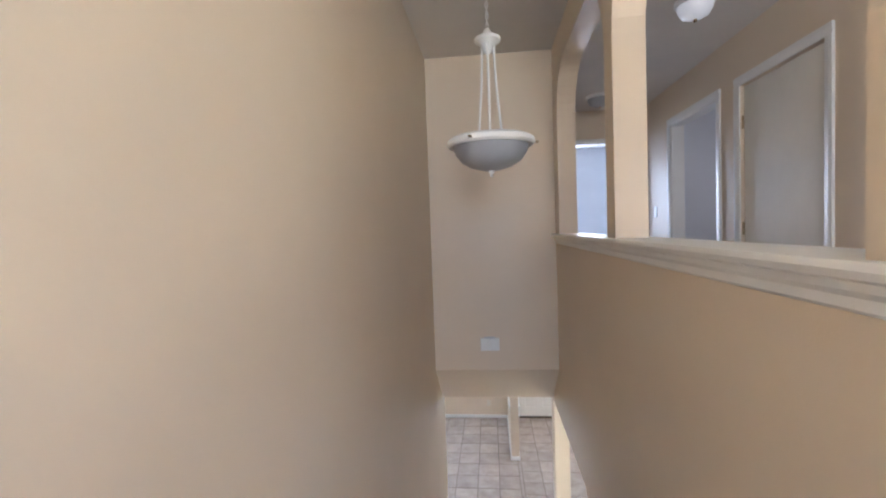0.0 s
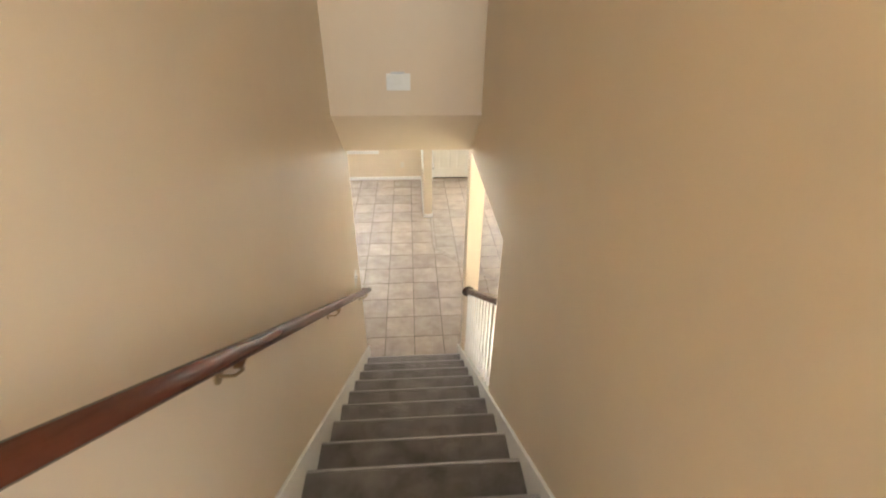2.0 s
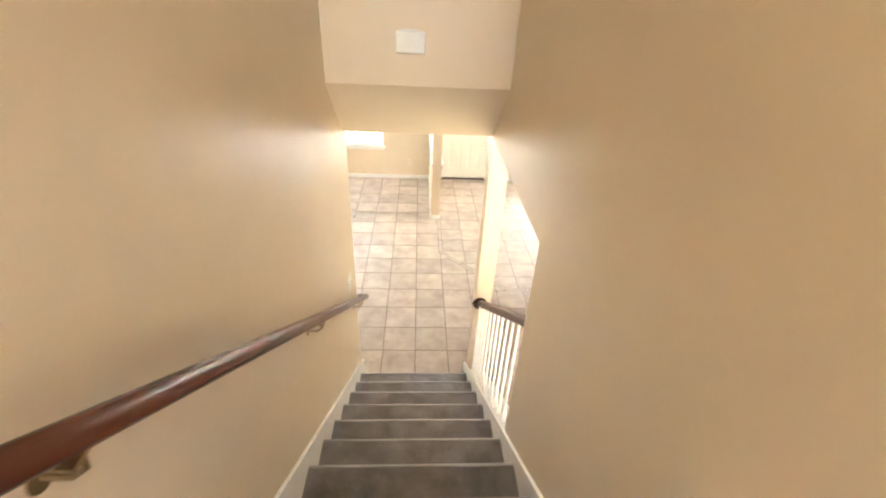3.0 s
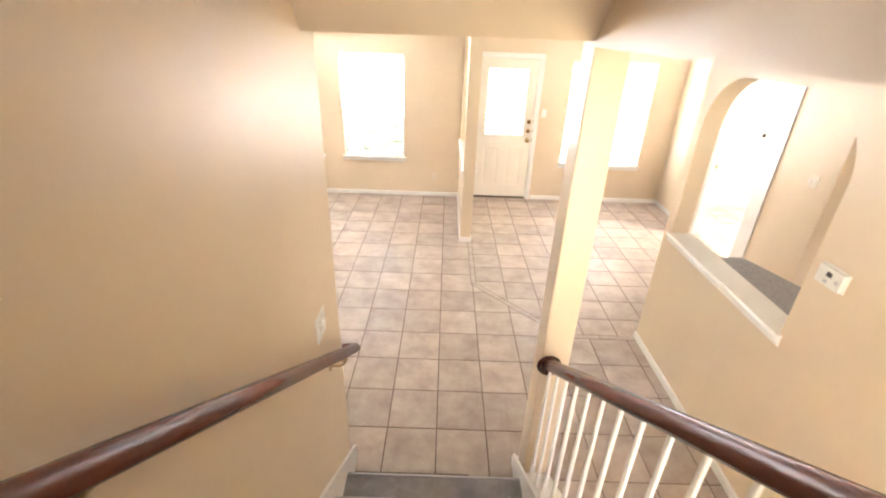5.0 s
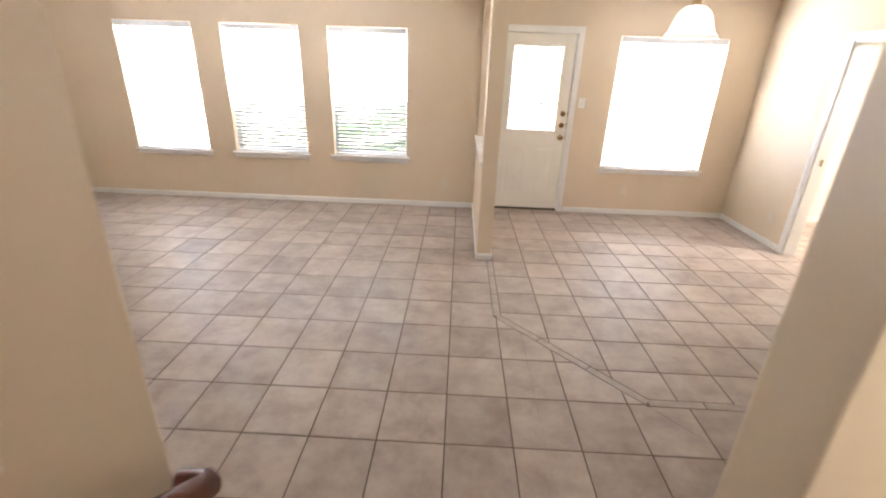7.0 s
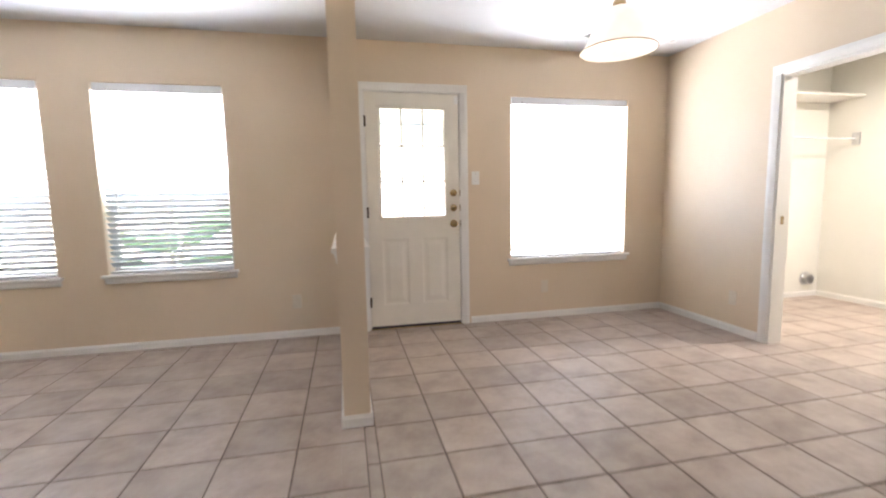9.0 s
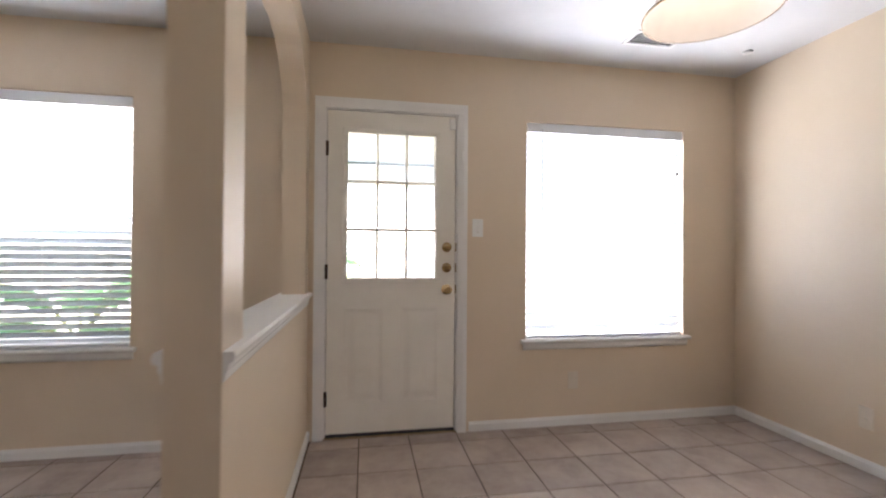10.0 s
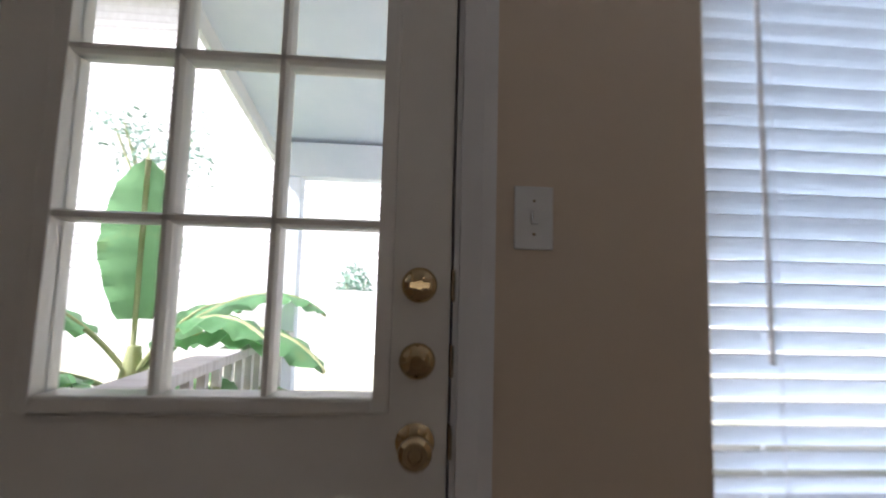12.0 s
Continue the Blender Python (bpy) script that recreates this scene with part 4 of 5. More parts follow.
# ceiling fan in the living room
FX, FY = -3.72, -2.0
fan = thing("ceiling_fan", (FX, FY, CEIL), "white ceiling fan with grey-brown blades, at rest", "ceiling fan")
bm = bmesh.new()
lathe(bm, [(0.0, CEIL), (0.07, CEIL), (0.065, CEIL - 0.04), (0.02, CEIL - 0.06), (0.014, CEIL - 0.06), (0.014, CEIL - 0.18), (0.05, CEIL - 0.19), (0.10, CEIL - 0.21), (0.105, CEIL - 0.27), (0.06, CEIL - 0.305), (0.0, CEIL - 0.31)], (FX, FY, 0), 28)
part("motor", bm, M_TRIM, fan, smooth=True)
for k in range(5):
    a = k * math.tau / 5 + 0.62
    bm = bmesh.new()
    prism(bm, [(0.19, -0.045), (0.60, -0.065), (0.635, -0.045), (0.645, 0.0), (0.635, 0.045), (0.60, 0.065), (0.19, 0.045)], "z", -0.004, 0.004)
    place = pose(FX, FY, CEIL - 0.285, 0, 0, math.degrees(a)) @ pose(0, 0, 0, 10, 0, 0)
    bmesh.ops.transform(bm, matrix=place, verts=bm.verts)
    blade = part("blade", bm, M_BLADE, fan, "grey-brown wooden fan blade")
    bm = bmesh.new()
    prism(bm, [(0.06, -0.016), (0.15, -0.010), (0.22, -0.034), (0.25, 0.0), (0.22, 0.034), (0.15, 0.010), (0.06, 0.016)], "z", -0.010, -0.0045)
    bmesh.ops.transform(bm, matrix=place, verts=bm.verts)
    part("blade_arm", bm, M_TRIM, blade, "white metal blade arm")
bm = bmesh.new()
lathe(bm, [(0.06, CEIL - 0.305), (0.075, CEIL - 0.35), (0.05, CEIL - 0.395), (0.0, CEIL - 0.405)], (FX, FY, 0), 24)
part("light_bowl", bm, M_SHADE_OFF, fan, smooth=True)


def vent(x, y, w, d, label):
    v = thing("ceiling_vent", (x, y, CEIL), label, "air vent", "ceiling vents")
    bm = bmesh.new()
    f = 0.022
    for a in ((x - w / 2, x + w / 2, y - d / 2, y - d / 2 + f), (x - w / 2, x + w / 2, y + d / 2 - f, y + d / 2), (x - w / 2, x - w / 2 + f, y - d / 2 + f, y + d / 2 - f), (x + w / 2 - f, x + w / 2, y - d / 2 + f, y + d / 2 - f)):
        box(bm, *a, CEIL - 0.008, CEIL - 0.001)
    part("frame", bm, M_TRIM, v)
    # dark sheet standing in for the shade inside the duct
    box_part("duct_shade", (x - w / 2 + f, x + w / 2 - f, y - d / 2 + f, y + d / 2 - f, CEIL - 0.002, CEIL - 0.001), M_DARK, v)
    n = int((d - 2 * f) / 0.02)
    for k in range(n):
        yy = y - d / 2 + f + 0.01 + k * 0.02
        bm = bmesh.new()
        prism(bm, [(yy - 0.006, CEIL - 0.012), (yy - 0.008, CEIL - 0.011), (yy + 0.005, CEIL - 0.0025), (yy + 0.007, CEIL - 0.0035)], "x", x - w / 2 + f, x + w / 2 - f)
        part("slat", bm, M_TRIM, v)
    return v


vent(-2.74, -1.55, 0.33, 0.17, "white slatted ceiling vent in the living room")
vent(1.12, -0.42, 0.33, 0.17, "white slatted ceiling vent near the dining window")
bm = bmesh.new()
lathe(bm, [(0.0, CEIL), (0.03, CEIL), (0.028, CEIL - 0.012), (0.0, CEIL - 0.018)], (1.80, -0.38, 0), 20)
tagged(finish("ceiling_sensor", bm, M_PLATE, smooth=True), "small white round sensor on the ceiling", "sensor")
bm = bmesh.new()
lathe(bm, [(0.0, CEIL), (0.07, CEIL), (0.068, CEIL - 0.022), (0.05, CEIL - 0.034), (0.0, CEIL - 0.036)], (-1.22, -3.07, 0), 28)
tagged(finish("smoke_detector", bm, M_PLATE, smooth=True), "round white smoke detector on the ceiling", "smoke detector")

# ---- wall plates ----


def plate(name, label, category, x, y, z, w, h, facing, parts, face=M_PLATE):
    """A wall plate at its centre; facing gives the way out of the wall as '-y', '-x' or '+x'."""
    t = thing(name, (x, y, z), label, category, {"light switch": "light switches", "outlet": "wall sockets"}.get(category, ""))

    def put(a0, a1, z0, z1, d0, d1):
        if facing == "-y":
            return (x + a0, x + a1, y - d1, y - d0, z + z0, z + z1)
        if facing == "-x":
            return (x - d1, x - d0, y + a0, y + a1, z + z0, z + z1)
        return (x + d0, x + d1, y + a0, y + a1, z + z0, z + z1)
    box_part("plate", put(-w / 2, w / 2, -h / 2, h / 2, 0.001, 0.007), face, t, bevel=0.0025)
    for pname, a0, a1, z0, z1, depth, mat in parts:
        box_part(pname, put(a0, a1, z0, z1, 0.0065, depth), mat, t, bevel=0.001)
    return t


TOGGLE = [("toggle", -0.005, 0.005, -0.012, 0.012, 0.018, M_PLATE), ("screw", -0.002, 0.002, 0.028, 0.033, 0.008, M_BRONZE), ("screw", -0.0025, 0.0025, -0.033, -0.028, 0.008, M_BRONZE)]
SOCKETS = [("socket", -0.016, 0.016, 0.006, 0.034, 0.009, M_ALMOND), ("socket", -0.016, 0.016, -0.034, -0.006, 0.009, M_ALMOND), ("screw", -0.002, 0.002, -0.002, 0.002, 0.008, M_STEEL)]
plate("light_switch", "white single toggle switch plate beside the door", "light switch", 0.143, 0, 1.314, 0.072, 0.116, "-y", TOGGLE)
two = [(n, a0 + s, a1 + s, z0, z1, d, m) for s in (-0.023, 0.023) for n, a0, a1, z0, z1, d, m in TOGGLE]
plate("light_switch", "white double toggle switch plate by the stair foot", "light switch", XL, -5.17, 1.28, 0.118, 0.118, "+x", two)
plate("wall_outlet", "almond wall socket under the dining window", "outlet", 0.81, 0, 0.30, 0.072, 0.116, "-y", SOCKETS, M_ALMOND)
plate("wall_outlet", "almond wall socket in the living room", "outlet", -1.423, 0, 0.305, 0.072, 0.116, "-y", SOCKETS, M_ALMOND)
plate("wall_outlet", "almond wall socket on the side wall", "outlet", DINE_X, -0.855, 0.285, 0.072, 0.116, "-x", SOCKETS, M_ALMOND)
plate("light_switch", "white switch plate seen through the arch", "light switch", DINE_X, -2.75, 1.25, 0.116, 0.116, "-x", two, M_ALMOND)
plate("thermostat", "white wall thermostat with a small grey display", "thermostat", HALL_X, -4.945, 1.46, 0.145, 0.095, "-x",
      [("body", -0.066, 0.066, -0.042, 0.042, 0.028, M_PLATE), ("display", -0.012, 0.016, 0.002, 0.024, 0.030, M_DARK), ("button", -0.05, -0.036, -0.012, 0.004, 0.031, M_STEEL), ("button", 0.0, 0.02, -0.03, -0.016, 0.031, M_STEEL)])
# chime box on the stair's end wall
ch = thing("door_chime", (-1.314, -5.42, 2.95), "white door chime box high on the stairwell wall", "door chime")
box_part("cover", (-1.388, -1.240, -5.458, -5.421, 2.898, 2.995), M_PLATE, ch, bevel=0.006)
box_part("grille", (-1.36, -1.275, -5.452, -5.424, 2.992, 3.004), M_STEEL, ch, "dark slotted top of the chime")

# ---- kitchen counter behind the pass-through ----
cab = thing("base_cabinet", (0.86, -5.3, 0), "white kitchen base cabinets behind the pass-through", "cabinet")
box_part("body", (0.592, 1.09, -6.99, -4.10, 0.09, 0.868), M_TRIM, cab)
box_part("plinth", (0.592, 1.03, -6.99, -4.12, 0.001, 0.09), M_DARK, cab)
for k in range(6):
    y = -6.96 + k * 0.466
    box_part("door", (1.091, 1.109, y, y + 0.455, 0.11, 0.85), M_TRIM, cab, bevel=0.004)
M_LAMINATE = mixed("grey_laminate", (0.24, 0.235, 0.24), (0.33, 0.32, 0.325), 60.0, 0.45)
bm = bmesh.new()
prism(bm, [(0.591, -6.99), (1.17, -6.99), (1.17, -4.14), (1.00, -3.66), (0.591, -3.66)], "z", 0.869, 0.908)
tagged(finish("worktop", bm, M_LAMINATE, bevel=0.004), "grey laminate kitchen worktop on white cabinets", "worktop")

# ---- laundry fittings ----
sh = thing("laundry_shelf", (3.1, 0, 2.0), "cream shelf over a hanging rail in the laundry", "shelf")
box_part("board", (DINE_X + 0.121, LAUN_X - 0.001, -0.34, -0.005, 2.06, 2.08), M_TRIM, sh, bevel=0.003)
bm = bmesh.new()
tube(bm, (DINE_X + 0.121, -0.28, 1.66), (LAUN_X - 0.002, -0.28, 1.66), 0.009, seg=10)
part("rod", bm, M_VINYL, sh, "white hanging rod", smooth=True)
bm = bmesh.new()
box(bm, LAUN_X - 0.012, LAUN_X - 0.001, -0.32, -0.25, 1.60, 1.72)
part("rod_socket", bm, M_STEEL, sh)
bm = bmesh.new()
lathe(bm, [(0.0, 0.0), (0.075, 0.0), (0.075, -0.004), (0.053, -0.006), (0.053, -0.06), (0.049, -0.06), (0.047, -0.004), (0.0, -0.004)], (3.88, -0.004, 0.20), 28, "y")
tagged(finish("dryer_vent", bm, M_STEEL, smooth=True), "round aluminium dryer vent collar low on the wall", "dryer vent")
do = thing("dryer_outlet", (3.41, 0, 1.11), "square steel plate with a black dryer socket", "outlet")
box_part("plate", (3.35, 3.47, -0.012, -0.0045, 1.05, 1.17), M_STEEL, do, bevel=0.002)
bm = bmesh.new()
lathe(bm, [(0.0, 0.0), (0.032, 0.0), (0.030, -0.012), (0.0, -0.012)], (3.41, -0.011, 1.11), 20, "y")
part("socket", bm, M_DARK, do, smooth=True)

# ---- outside ----
bm = bmesh.new()
v = [bm.verts.new(p) for p in ((-400, -400, -0.32), (400, -400, -0.32), (400, 400, -0.32), (-400, 400, -0.32))]
bm.faces.new(v)
structure("ground", bm, M_GROUND, "lawn round the house, paled for outdoor glare", "ground")
bm = bmesh.new()
box(bm, -0.98, 4.2, 0.2005, 2.35, -0.31, -0.10)
structure("pavement", bm, M_SLAB, "pale concrete porch slab", "porch floor", bevel=0.01)
porch = thing("porch_roof", (1.6, 1.2, 2.2), "pale painted porch roof with beam and fascia", "porch roof")
bm = bmesh.new()
prism(bm, [(0.161, 2.58), (2.5, 2.06), (2.5, 2.15), (0.161, 2.70)], "x", -1.02, 4.3)
part("soffit", bm, M_PORCH, porch)
box_part("beam", (-0.95, 4.2, 2.10, 2.22, 1.885, 2.115), M_PORCH, porch, "pale grey porch beam", bevel=0.006)
bm = bmesh.new()
prism(bm, [(0.161, 2.48), (2.5, 1.97), (2.5, 2.18), (0.161, 2.72)], "x", -1.05, -1.021)
part("fascia", bm, M_TRIM, porch)
bm = bmesh.new()
box(bm, -0.92, -0.81, 2.11, 2.21, -0.10, 1.885)
tagged(finish("porch_post", bm, M_PORCH, bevel=0.006), "pale blue-grey square porch post", "post")
pr = thing("porch_railing", (-0.87, 1.2, -0.1), "weathered white porch railing with slim balusters", "railing")
box_part("top_rail", (-0.935, -0.805, 0.17, 2.109, 0.85, 0.89), M_DECK, pr, "weathered flat top rail", bevel=0.004)
box_part("bottom_rail", (-0.89, -0.85, 0.17, 2.109, 0.02, 0.06), M_DECK, pr, bevel=0.003)
for k in range(15):
    y = 0.28 + k * 0.125
    box_part("baluster", (-0.886, -0.854, y - 0.016, y + 0.016, 0.0601, 0.8499), M_DECK, pr)
# fence added as a white backdrop for the overexposed garden
fence = thing("fence", (0, 9, -0.32), "added white board fence, backdrop for the overexposed garden", "fence")
for k in range(90):
    x = -14 + k * 0.31
    box_part("board", (x, x + 0.295, 9.0 + random.uniform(-0.004, 0.004), 9.02, -0.31, 1.08 + random.uniform(-0.02, 0.02)), M_FENCE, fence)
box_part("fence_rail", (-14, 14, 9.03, 9.07, 0.2, 0.29), M_FENCE, fence)
box_part("fence_rail", (-14, 14, 9.03, 9.07, 0.9, 0.99), M_FENCE, fence)

# tall white wall added in place of the overexposed background
house = thing("house", (-3, 11, -0.32), "added white house front, backdrop hiding the blue sky", "house")
M_ROOF = mixed("grey_shingle", (0.22, 0.21, 0.20), (0.34, 0.33, 0.32), 5.0, 0.9, 30, 0.5, 0.01)
bm = bmesh.new()
for k in range(46):
    z = -0.31 + k * 0.2
    prism(bm, [(10.98, z), (11.0, z + 0.2), (11.2, z + 0.2), (11.2, z)], "x", -18, 9)
part("wall", bm, M_FENCE, house, "white lap siding")
bm = bmesh.new()
prism(bm, [(10.5, 8.75), (10.5, 8.9), (15, 11.1), (15, 8.75)], "x", -18.5, 9.5)
part("roof", bm, M_ROOF, house, "grey shingle roof")
for k in range(2):
    box_part("trim_board", (-18 + k * 26.9, -17.9 + k * 26.9, 10.95, 11.0, -0.31, 8.75), M_TRIM, house)

# banana plant beside the porch
BX, BY = -1.445, 1.55
ban = thing("banana_plant", (BX, BY, -0.32), "green banana plant with broad drooping leaves", "plant")
bm = bmesh.new()
for k, (z0, z1, r0, r1) in enumerate(((-0.32, 0.15, 0.085, 0.078), (0.13, 0.45, 0.082, 0.07), (0.42, 0.7, 0.074, 0.055), (0.66, 0.86, 0.058, 0.03))):
    tube(bm, (BX, BY, z0), (BX + 0.008 * (k % 2), BY, z1), r0, r1, 14)
part("stalk", bm, M_STEM, ban, "stout pale green stalk", smooth=True)


def leaf(az, rise, length, width, droop, base_z=0.7, plant=None, at=(BX, BY)):
    """A banana leaf: a bowed midrib with a folded, wavy, torn blade on both sides."""
    a = radians(az)
    d = Vector((math.cos(a), math.sin(a), 0))
    side = Vector((-math.sin(a), math.cos(a), 0))
    n = 26
    pts = []
    ang, p = radians(rise), Vector((*at, base_z))
    seg = length / n
    for i in range(n + 1):
        pts.append(p.copy())
        p = p + (d * math.cos(ang) + Vector((0, 0, 1)) * math.sin(ang)) * seg
        ang -= radians(droop) / n * (0.4 + 1.2 * i / n)
    bm = bmesh.new()
    sweep(bm, pts, 0.012, 8)
    stem = part("midrib", bm, M_STEM, plant or ban, smooth=True)
    bm = bmesh.new()
    start = int(n * 0.28)
    for sgn in (-1, 1):
        prev = None
        for i in range(start, n + 1):
            f = (i - start) / (n - start)
            w = width * (math.sin(math.pi * min(1, f * 0.93 + 0.07)) ** 0.55) * 0.5
            t = (pts[min(i + 1, n)] - pts[max(i - 1, 0)]).normalized()
            up = side.cross(t).normalized() * -1
            if up.z < 0 and abs(t.z) < 0.9:
                up = -up
            w *= random.uniform(0.93, 1.05)
            wav = 0.02 * math.sin(i * 1.9 + az)
            row = [bm.verts.new(pts[i] + side * sgn * w * q + up * (w * (0.25 * q - 0.55 * q * q) + wav * q)) for q in (0, 0.35, 0.7, 1.0)]
            if prev:
                for k in range(3):
                    bm.faces.new((prev[k], prev[k + 1], row[k + 1], row[k]))
            prev = row
    part("leaf_blade", bm, M_LEAF, stem, "broad green leaf blade, torn at the edge", smooth=True)


leaf(-60, 88, 1.09, 0.34, 26)
leaf(-8, 42, 1.12, 0.42, 105)
leaf(35, 54, 1.2, 0.33, 105)
leaf(175, 50, 1.15, 0.33, 100)
leaf(215, 58, 1.2, 0.34, 105)
leaf(120, 66, 1.25, 0.32, 80)
leaf(-35, 38, 0.95, 0.30, 85, 0.55)
leaf(200, 20, 0.95, 0.28, 40, 0.45)
leaf(250, 48, 1.05, 0.30, 90, 0.5)
leaf(10, 30, 1.0, 0.30, 70, 0.45)
leaf(80, 55, 1.1, 0.30, 90, 0.6)
leaf(240, 38, 0.85, 0.32, 85, 0.6)
leaf(262, 20, 0.85, 0.32, 50, 0.48)
leaf(-20, 56, 0.95, 0.30, 110, 0.68)

CX, CY = -2.62, 0.86
low = thing("banana_plant", (CX, CY, -0.32), "low banana plant arching under the living room window", "plant")
bm = bmesh.new()
for z0, z1, r0, r1 in ((-0.32, 0.05, 0.07, 0.062), (0.03, 0.34, 0.065, 0.05), (0.31, 0.55, 0.053, 0.03)):
    tube(bm, (CX, CY, z0), (CX, CY, z1), r0, r1, 14)
part("stalk", bm, M_STEM, low, "stout pale green stalk", smooth=True)
for az, rise, length, width, droop in ((-8, 66, 1.25, 0.36, 125), (178, 62, 1.15, 0.34, 120), (60, 70, 1.2, 0.32, 100), (120, 55, 1.1, 0.32, 110),
                                       (-40, 40, 0.75, 0.26, 80), (215, 38, 0.7, 0.26, 80), (15, 30, 0.9, 0.28, 60), (165, 28, 0.85, 0.28, 60)):
    leaf(az, rise, length, width, droop, 0.45, low, (CX, CY))


def shrub(x, y, r, h, n, label):
    s = thing("shrub", (x, y, -0.32), label, "shrub")
    bm = bmesh.new()
    for k in range(9):
        a = k * 2.4
        sweep(bm, [(x, y, -0.32), (x + 0.35 * r * math.cos(a), y + 0.35 * r * math.sin(a), h * 0.35), (x + 0.7 * r * math.cos(a), y + 0.7 * r * math.sin(a), h * (0.6 + 0.03 * k))], 0.007, 5)
    part("branches", bm, M_STEM, s)
    bm = bmesh.new()
    for k in range(n):
        u = Vector((random.gauss(0, 1), random.gauss(0, 1), random.gauss(0, 1))).normalized() * (random.random() ** 0.4)
        hz = (h + 0.32) * 0.5
        c = Vector((x + u.x * r, y + u.y * r, -0.32 + hz + u.z * hz))
        q = Euler((random.uniform(0, 6), random.uniform(0, 6), random.uniform(0, 6))).to_matrix()
        l = random.uniform(0.05, 0.09)
        vs = [bm.verts.new(c + q @ Vector(p)) for p in ((-l, 0, 0), (0, -l * 0.4, 0.01), (l, 0, 0), (0, l * 0.4, 0.01))]
        bm.faces.new(vs)
    c = part("leaves", bm, M_HEDGE, s)
    c["kind"] = "stuff"
    return s


shrub(-1.42, 9.75, 0.48, 1.72, 1100, "pale green garden shrub behind the white fence")


def tree(x, y, h, spread, n, label):
    """A slim garden tree: a forked trunk and clumps of small leaves with gaps between them."""
    t = thing("tree", (x, y, -0.32), label, "tree")
    bm = bmesh.new()
    sweep(bm, [(x, y, -0.32), (x + 0.05, y, h * 0.3), (x - 0.03, y, h * 0.62)], 0.07, 10)
    tips = []
    for k in range(9):
        a = k * 2.4
        q = spread * (0.45 + 0.55 * random.random())
        tip = (x + q * math.cos(a), y + 0.5 * q * math.sin(a), h * (0.68 + 0.32 * random.random()))
        sweep(bm, [(x, y, h * (0.42 + 0.02 * k)), (x + 0.45 * q * math.cos(a), y + 0.2 * q * math.sin(a), (h * 0.55 + tip[2]) / 2), tip], 0.022, 6)
        tips.append(tip)
    part("trunk", bm, M_STEM, t, "pale forked trunk with thin limbs", smooth=True)
    bm = bmesh.new()
    for tip in tips:
        for k in range(n // 9):
            c = Vector(tip) + Vector((random.gauss(0, 0.22), random.gauss(0, 0.18), random.gauss(0, 0.2)))
            q = Euler((random.uniform(0, 6), random.uniform(0, 6), random.uniform(0, 6))).to_matrix()
            l = random.uniform(0.04, 0.08)
            bm.faces.new([bm.verts.new(c + q @ Vector(p)) for p in ((-l, 0, 0), (0, -l * 0.4, 0.01), (l, 0, 0), (0, l * 0.4, 0.01))])
    part("crown", bm, M_HEDGE, t)["kind"] = "stuff"
    return t


tree(-4.9, 7.4, 4.4, 0.85, 540, "slim pale green garden tree before the fence")

# ---- floors and their tiles ----
bm = bmesh.new()
box(bm, LIVING_X, LAUN_X, -7.0, 0, -0.12, -0.003)
floor = structure("floor", bm, M_GROUT, "beige ceramic tiled floor with brown grout joints", "floor")
STRIP_X = -0.925
DA, DB = Vector((STRIP_X, -2.66)), Vector((-0.165, -3.50))
DIAG = (DB - DA).normalized()
DN = Vector((-DIAG.y, DIAG.x))          # points to the dining side
STRIP_W = 0.052


def clip(poly, p, n):
    """Keeps the part of an outline on the side of the line through p to which n points."""
    out = []
    for i, a in enumerate(poly):
        b = poly[(i + 1) % len(poly)]
        da, db = (Vector(a) - p).dot(n), (Vector(b) - p).dot(n)
        if da >= 0:
            out.append(a)
        if da * db < 0:
            f = da / (da - db)
            out.append((a[0] + (b[0] - a[0]) * f, a[1] + (b[1] - a[1]) * f))
    return out


def area(poly):
    return 0.5 * abs(sum(a[0] * b[1] - b[0] * a[1] for a, b in zip(poly, poly[1:] + poly[:1])))


def rect(x0, x1, y0, y1):
    return [(x0, y0), (x1, y0), (x1, y1), (x0, y1)]


def add_tile(bm, poly, c=(0, 0)):
    """One tile with a softened upper edge."""
    mid = Vector((sum(p[0] for p in poly) / len(poly), sum(p[1] for p in poly) / len(poly)))
    rings = []
    for shrink, z in ((0.0, -0.006), (0.0, -0.0018), (0.0022, 0.0)):
        ring = []
        for p in poly:
            d = Vector(p) - mid
            d = d * max(0.0, 1 - shrink / max(d.length, 0.01) * 1.3)
            ring.append(bm.verts.new((mid.x + d.x - c[0], mid.y + d.y - c[1], z)))
        rings.append(ring)
    n = len(poly)
    for a, b in zip(rings, rings[1:]):
        for k in range(n):
            bm.faces.new((a[k], a[(k + 1) % n], b[(k + 1) % n], b[k]))
    bm.faces.new(rings[-1])


def plain_mesh(name, bm, mat):
    me = bpy.data.meshes.new(name)
    bm.to_mesh(me)
    bm.free()
    me.materials.append(mat)
    return me


J = 0.0036
ROOMS_LIVING = [(LIVING_X, PX0 - 0.013, -4.88, 0.0), (PX0 - 0.013, XR, -4.99, -1.663), (XR, HALL_X - 0.001, -7.0, -1.663)]
ROOMS_DINING = [(PX1 + 0.013, DINE_X, -3.5, 0.0), (HALL_X + 0.131, DINE_X, -7.0, -3.5), (DINE_X, LAUN_X, -2.8, 0.0), (DINE_X, LAUN_X, -7.0, -2.97)]


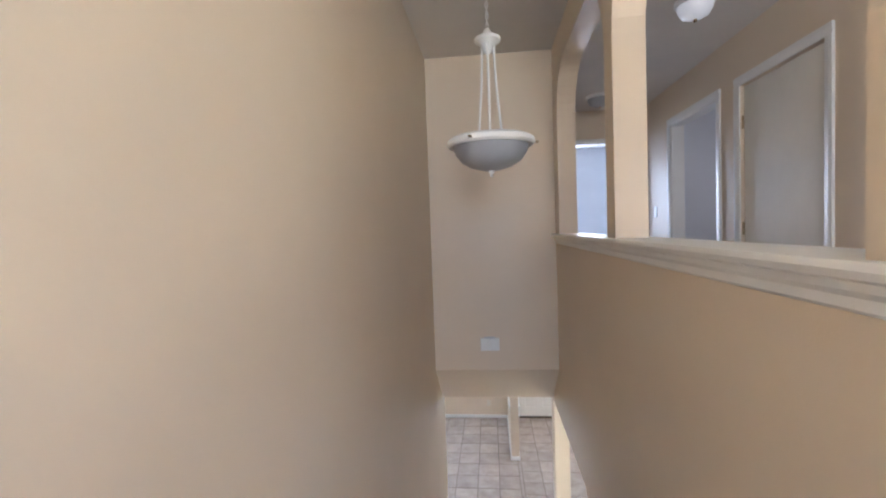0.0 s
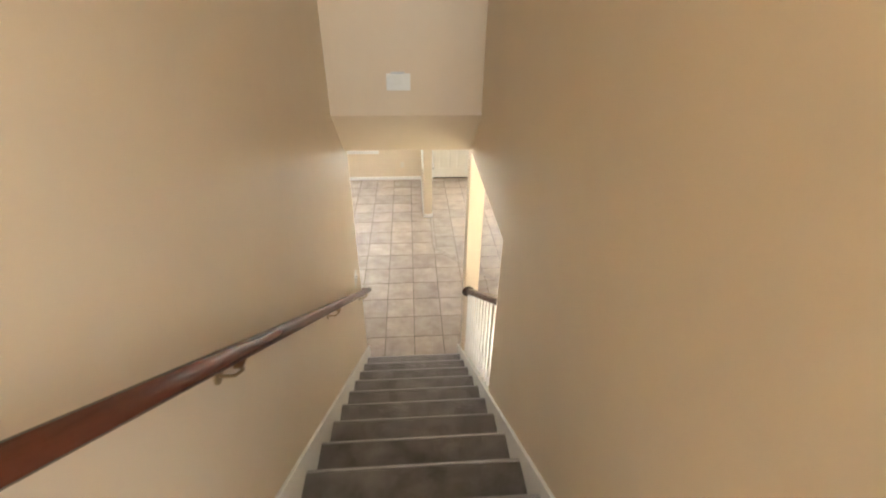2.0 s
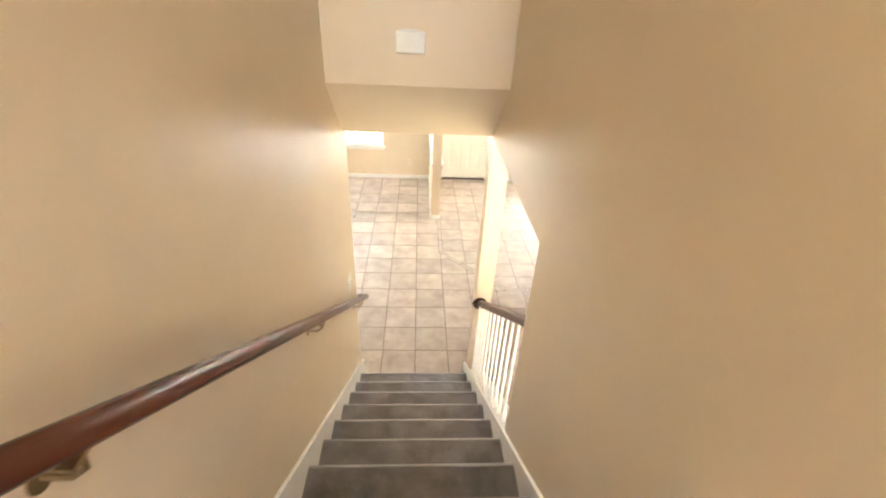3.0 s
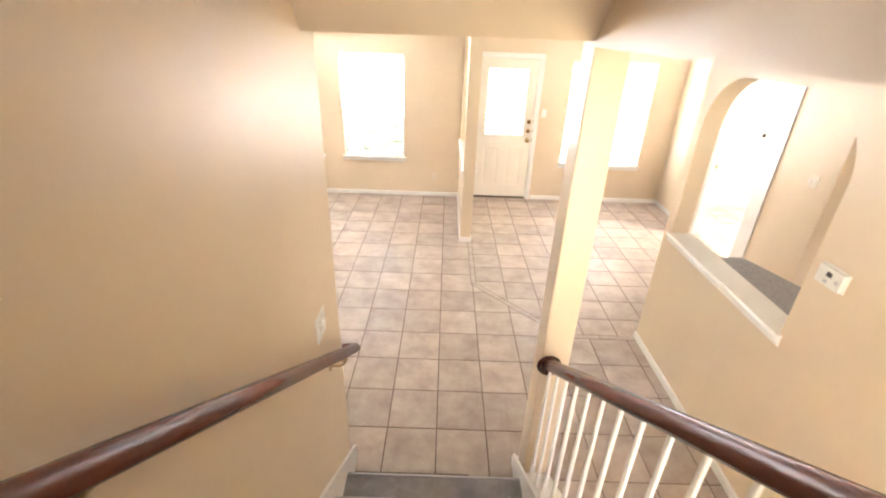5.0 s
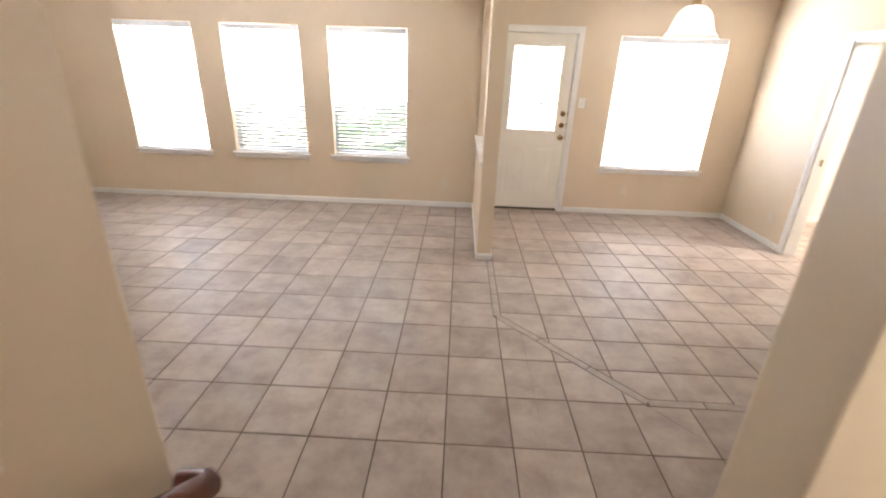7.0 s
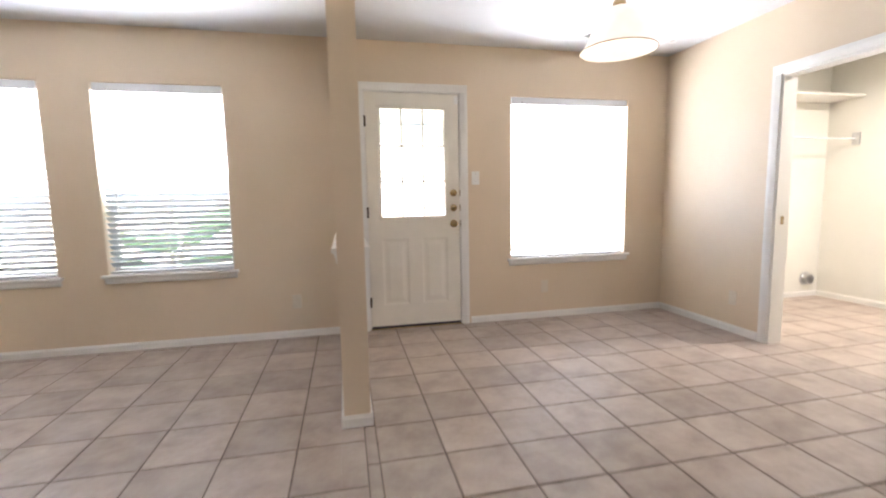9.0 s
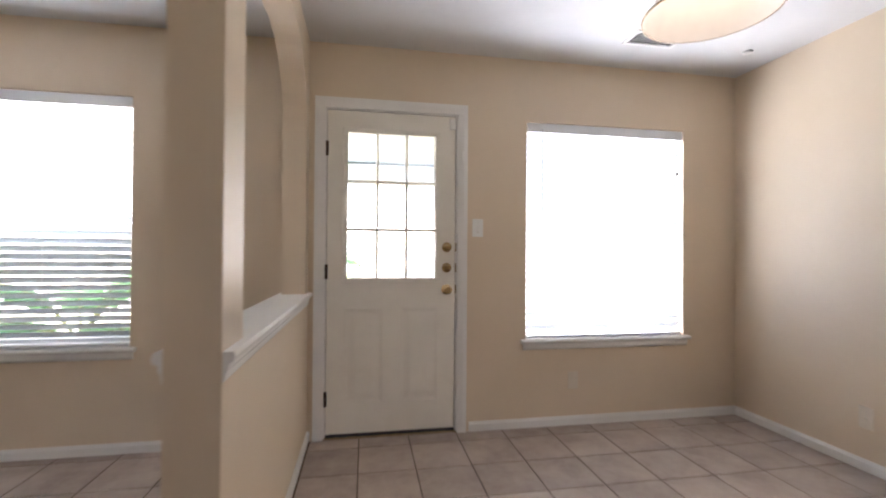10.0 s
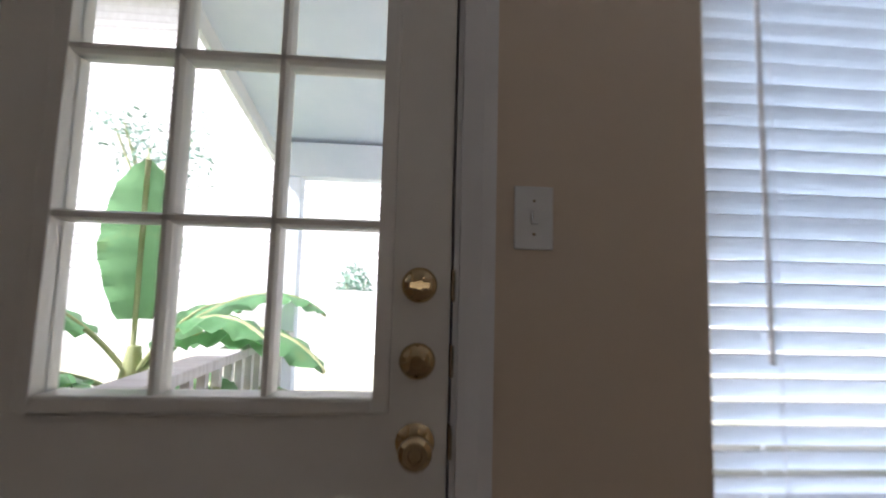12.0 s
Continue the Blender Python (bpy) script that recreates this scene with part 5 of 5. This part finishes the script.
def lay(pitch_x, pitch_y, ox, oy, rooms, pieces_of, near):
    """Lays a grid of tiles, clipped to its rooms; near() picks those that are pieces of their own."""
    whole_bm = bmesh.new()
    add_tile(whole_bm, rect(-pitch_x / 2 + J, pitch_x / 2 - J, -pitch_y / 2 + J, pitch_y / 2 - J))
    whole = plain_mesh("tile", whole_bm, M_TILE)
    rest = bmesh.new()
    count = 0
    full = (pitch_x - 2 * J) * (pitch_y - 2 * J)
    for i in range(-22, 22):
        for j in range(-24, 24):
            cx, cy = ox + (i + 0.5) * pitch_x, oy + (j + 0.5) * pitch_y
            if not (LIVING_X - 0.4 < cx < LAUN_X + 0.4 and -7.4 < cy < 0.4):
                continue
            base = rect(cx - pitch_x / 2 + J, cx + pitch_x / 2 - J, cy - pitch_y / 2 + J, cy + pitch_y / 2 - J)
            polys = []
            for x0, x1, y0, y1 in rooms:
                p = clip(base, Vector((x0, 0)), Vector((1, 0)))
                p = clip(p, Vector((x1, 0)), Vector((-1, 0))) if p else p
                p = clip(p, Vector((0, y0)), Vector((0, 1))) if p else p
                p = clip(p, Vector((0, y1)), Vector((0, -1))) if p else p
                if p:
                    polys += pieces_of(p)
            polys = [p for p in polys if len(p) > 2 and area(p) > 2e-4]
            if not polys:
                continue
            if near(cx, cy) and count < 300:
                count += 1
                if len(polys) == 1 and abs(area(polys[0]) - full) < 1e-6:
                    me = whole
                else:
                    bm = bmesh.new()
                    for p in polys:
                        add_tile(bm, p, (cx, cy))
                    me = plain_mesh("tile", bm, M_TILE)
                ob = new("tile", me)
                ob.parent = floor
                ob.location = (cx, cy, random.uniform(-0.0004, 0.0004))
            else:
                for p in polys:
                    add_tile(rest, p)
    if rest.verts:
        ob = new("tiles_beyond", plain_mesh("tiles_beyond", rest, M_TILE))
        ob.parent = floor
        ob["kind"] = "stuff"
    else:
        rest.free()


G = STRIP_W / 2 + J


def living_side(p):
    out = [clip(p, Vector((STRIP_X - G, 0)), Vector((-1, 0)))]
    b = clip(p, Vector((STRIP_X - G, 0)), Vector((1, 0)))
    if b:
        out.append(clip(b, DA - DN * G, -DN))
        c = clip(b, DA - DN * G, DN)
        if c:
            out.append(clip(c, Vector((0, -3.50 - G)), Vector((0, -1))))
    return [q for q in out if q]


def dining_side(p):
    if min(q[1] for q in p) < -3.5 - 0.01 or max(q[0] for q in p) > DINE_X + 0.01:
        return [p]
    p = clip(p, Vector((STRIP_X + G, 0)), Vector((1, 0)))
    p = clip(p, DA + DN * G, DN) if p else p
    p = clip(p, Vector((0, -3.50 + G)), Vector((0, 1))) if p and p[0][0] < HALL_X else p
    return [p] if p else []


lay(0.3262, 0.3445, -0.9345, -3.516, ROOMS_LIVING, living_side, lambda x, y: x > -5.6 and y > -5.2)
lay(0.3055, 0.3095, -0.9105, -2.611, ROOMS_DINING, dining_side, lambda x, y: x < 3.2 and y > -4.6)

# narrow border tiles between the two fields
runs = [(Vector((STRIP_X, -1.665)), Vector((STRIP_X, -2.66))), (DA, DB), (DB, Vector((HALL_X - 0.013, -3.50)))]
for a, b in runs:
    d = (b - a).normalized()
    n = Vector((-d.y, d.x)) * (STRIP_W / 2 - J * 0.5)
    total = (b - a).length
    k = max(1, round(total / 0.33))
    for i in range(k):
        p, q = a + d * (total * i / k + J), a + d * (total * (i + 1) / k - J)
        mid = (p + q) / 2
        bm = bmesh.new()
        add_tile(bm, [tuple(p - n), tuple(q - n), tuple(q + n), tuple(p + n)], tuple(mid))
        ob = new("border_tile", plain_mesh("border_tile", bm, M_STRIP))
        ob.parent = floor
        ob.location = (mid.x, mid.y, 0.0)
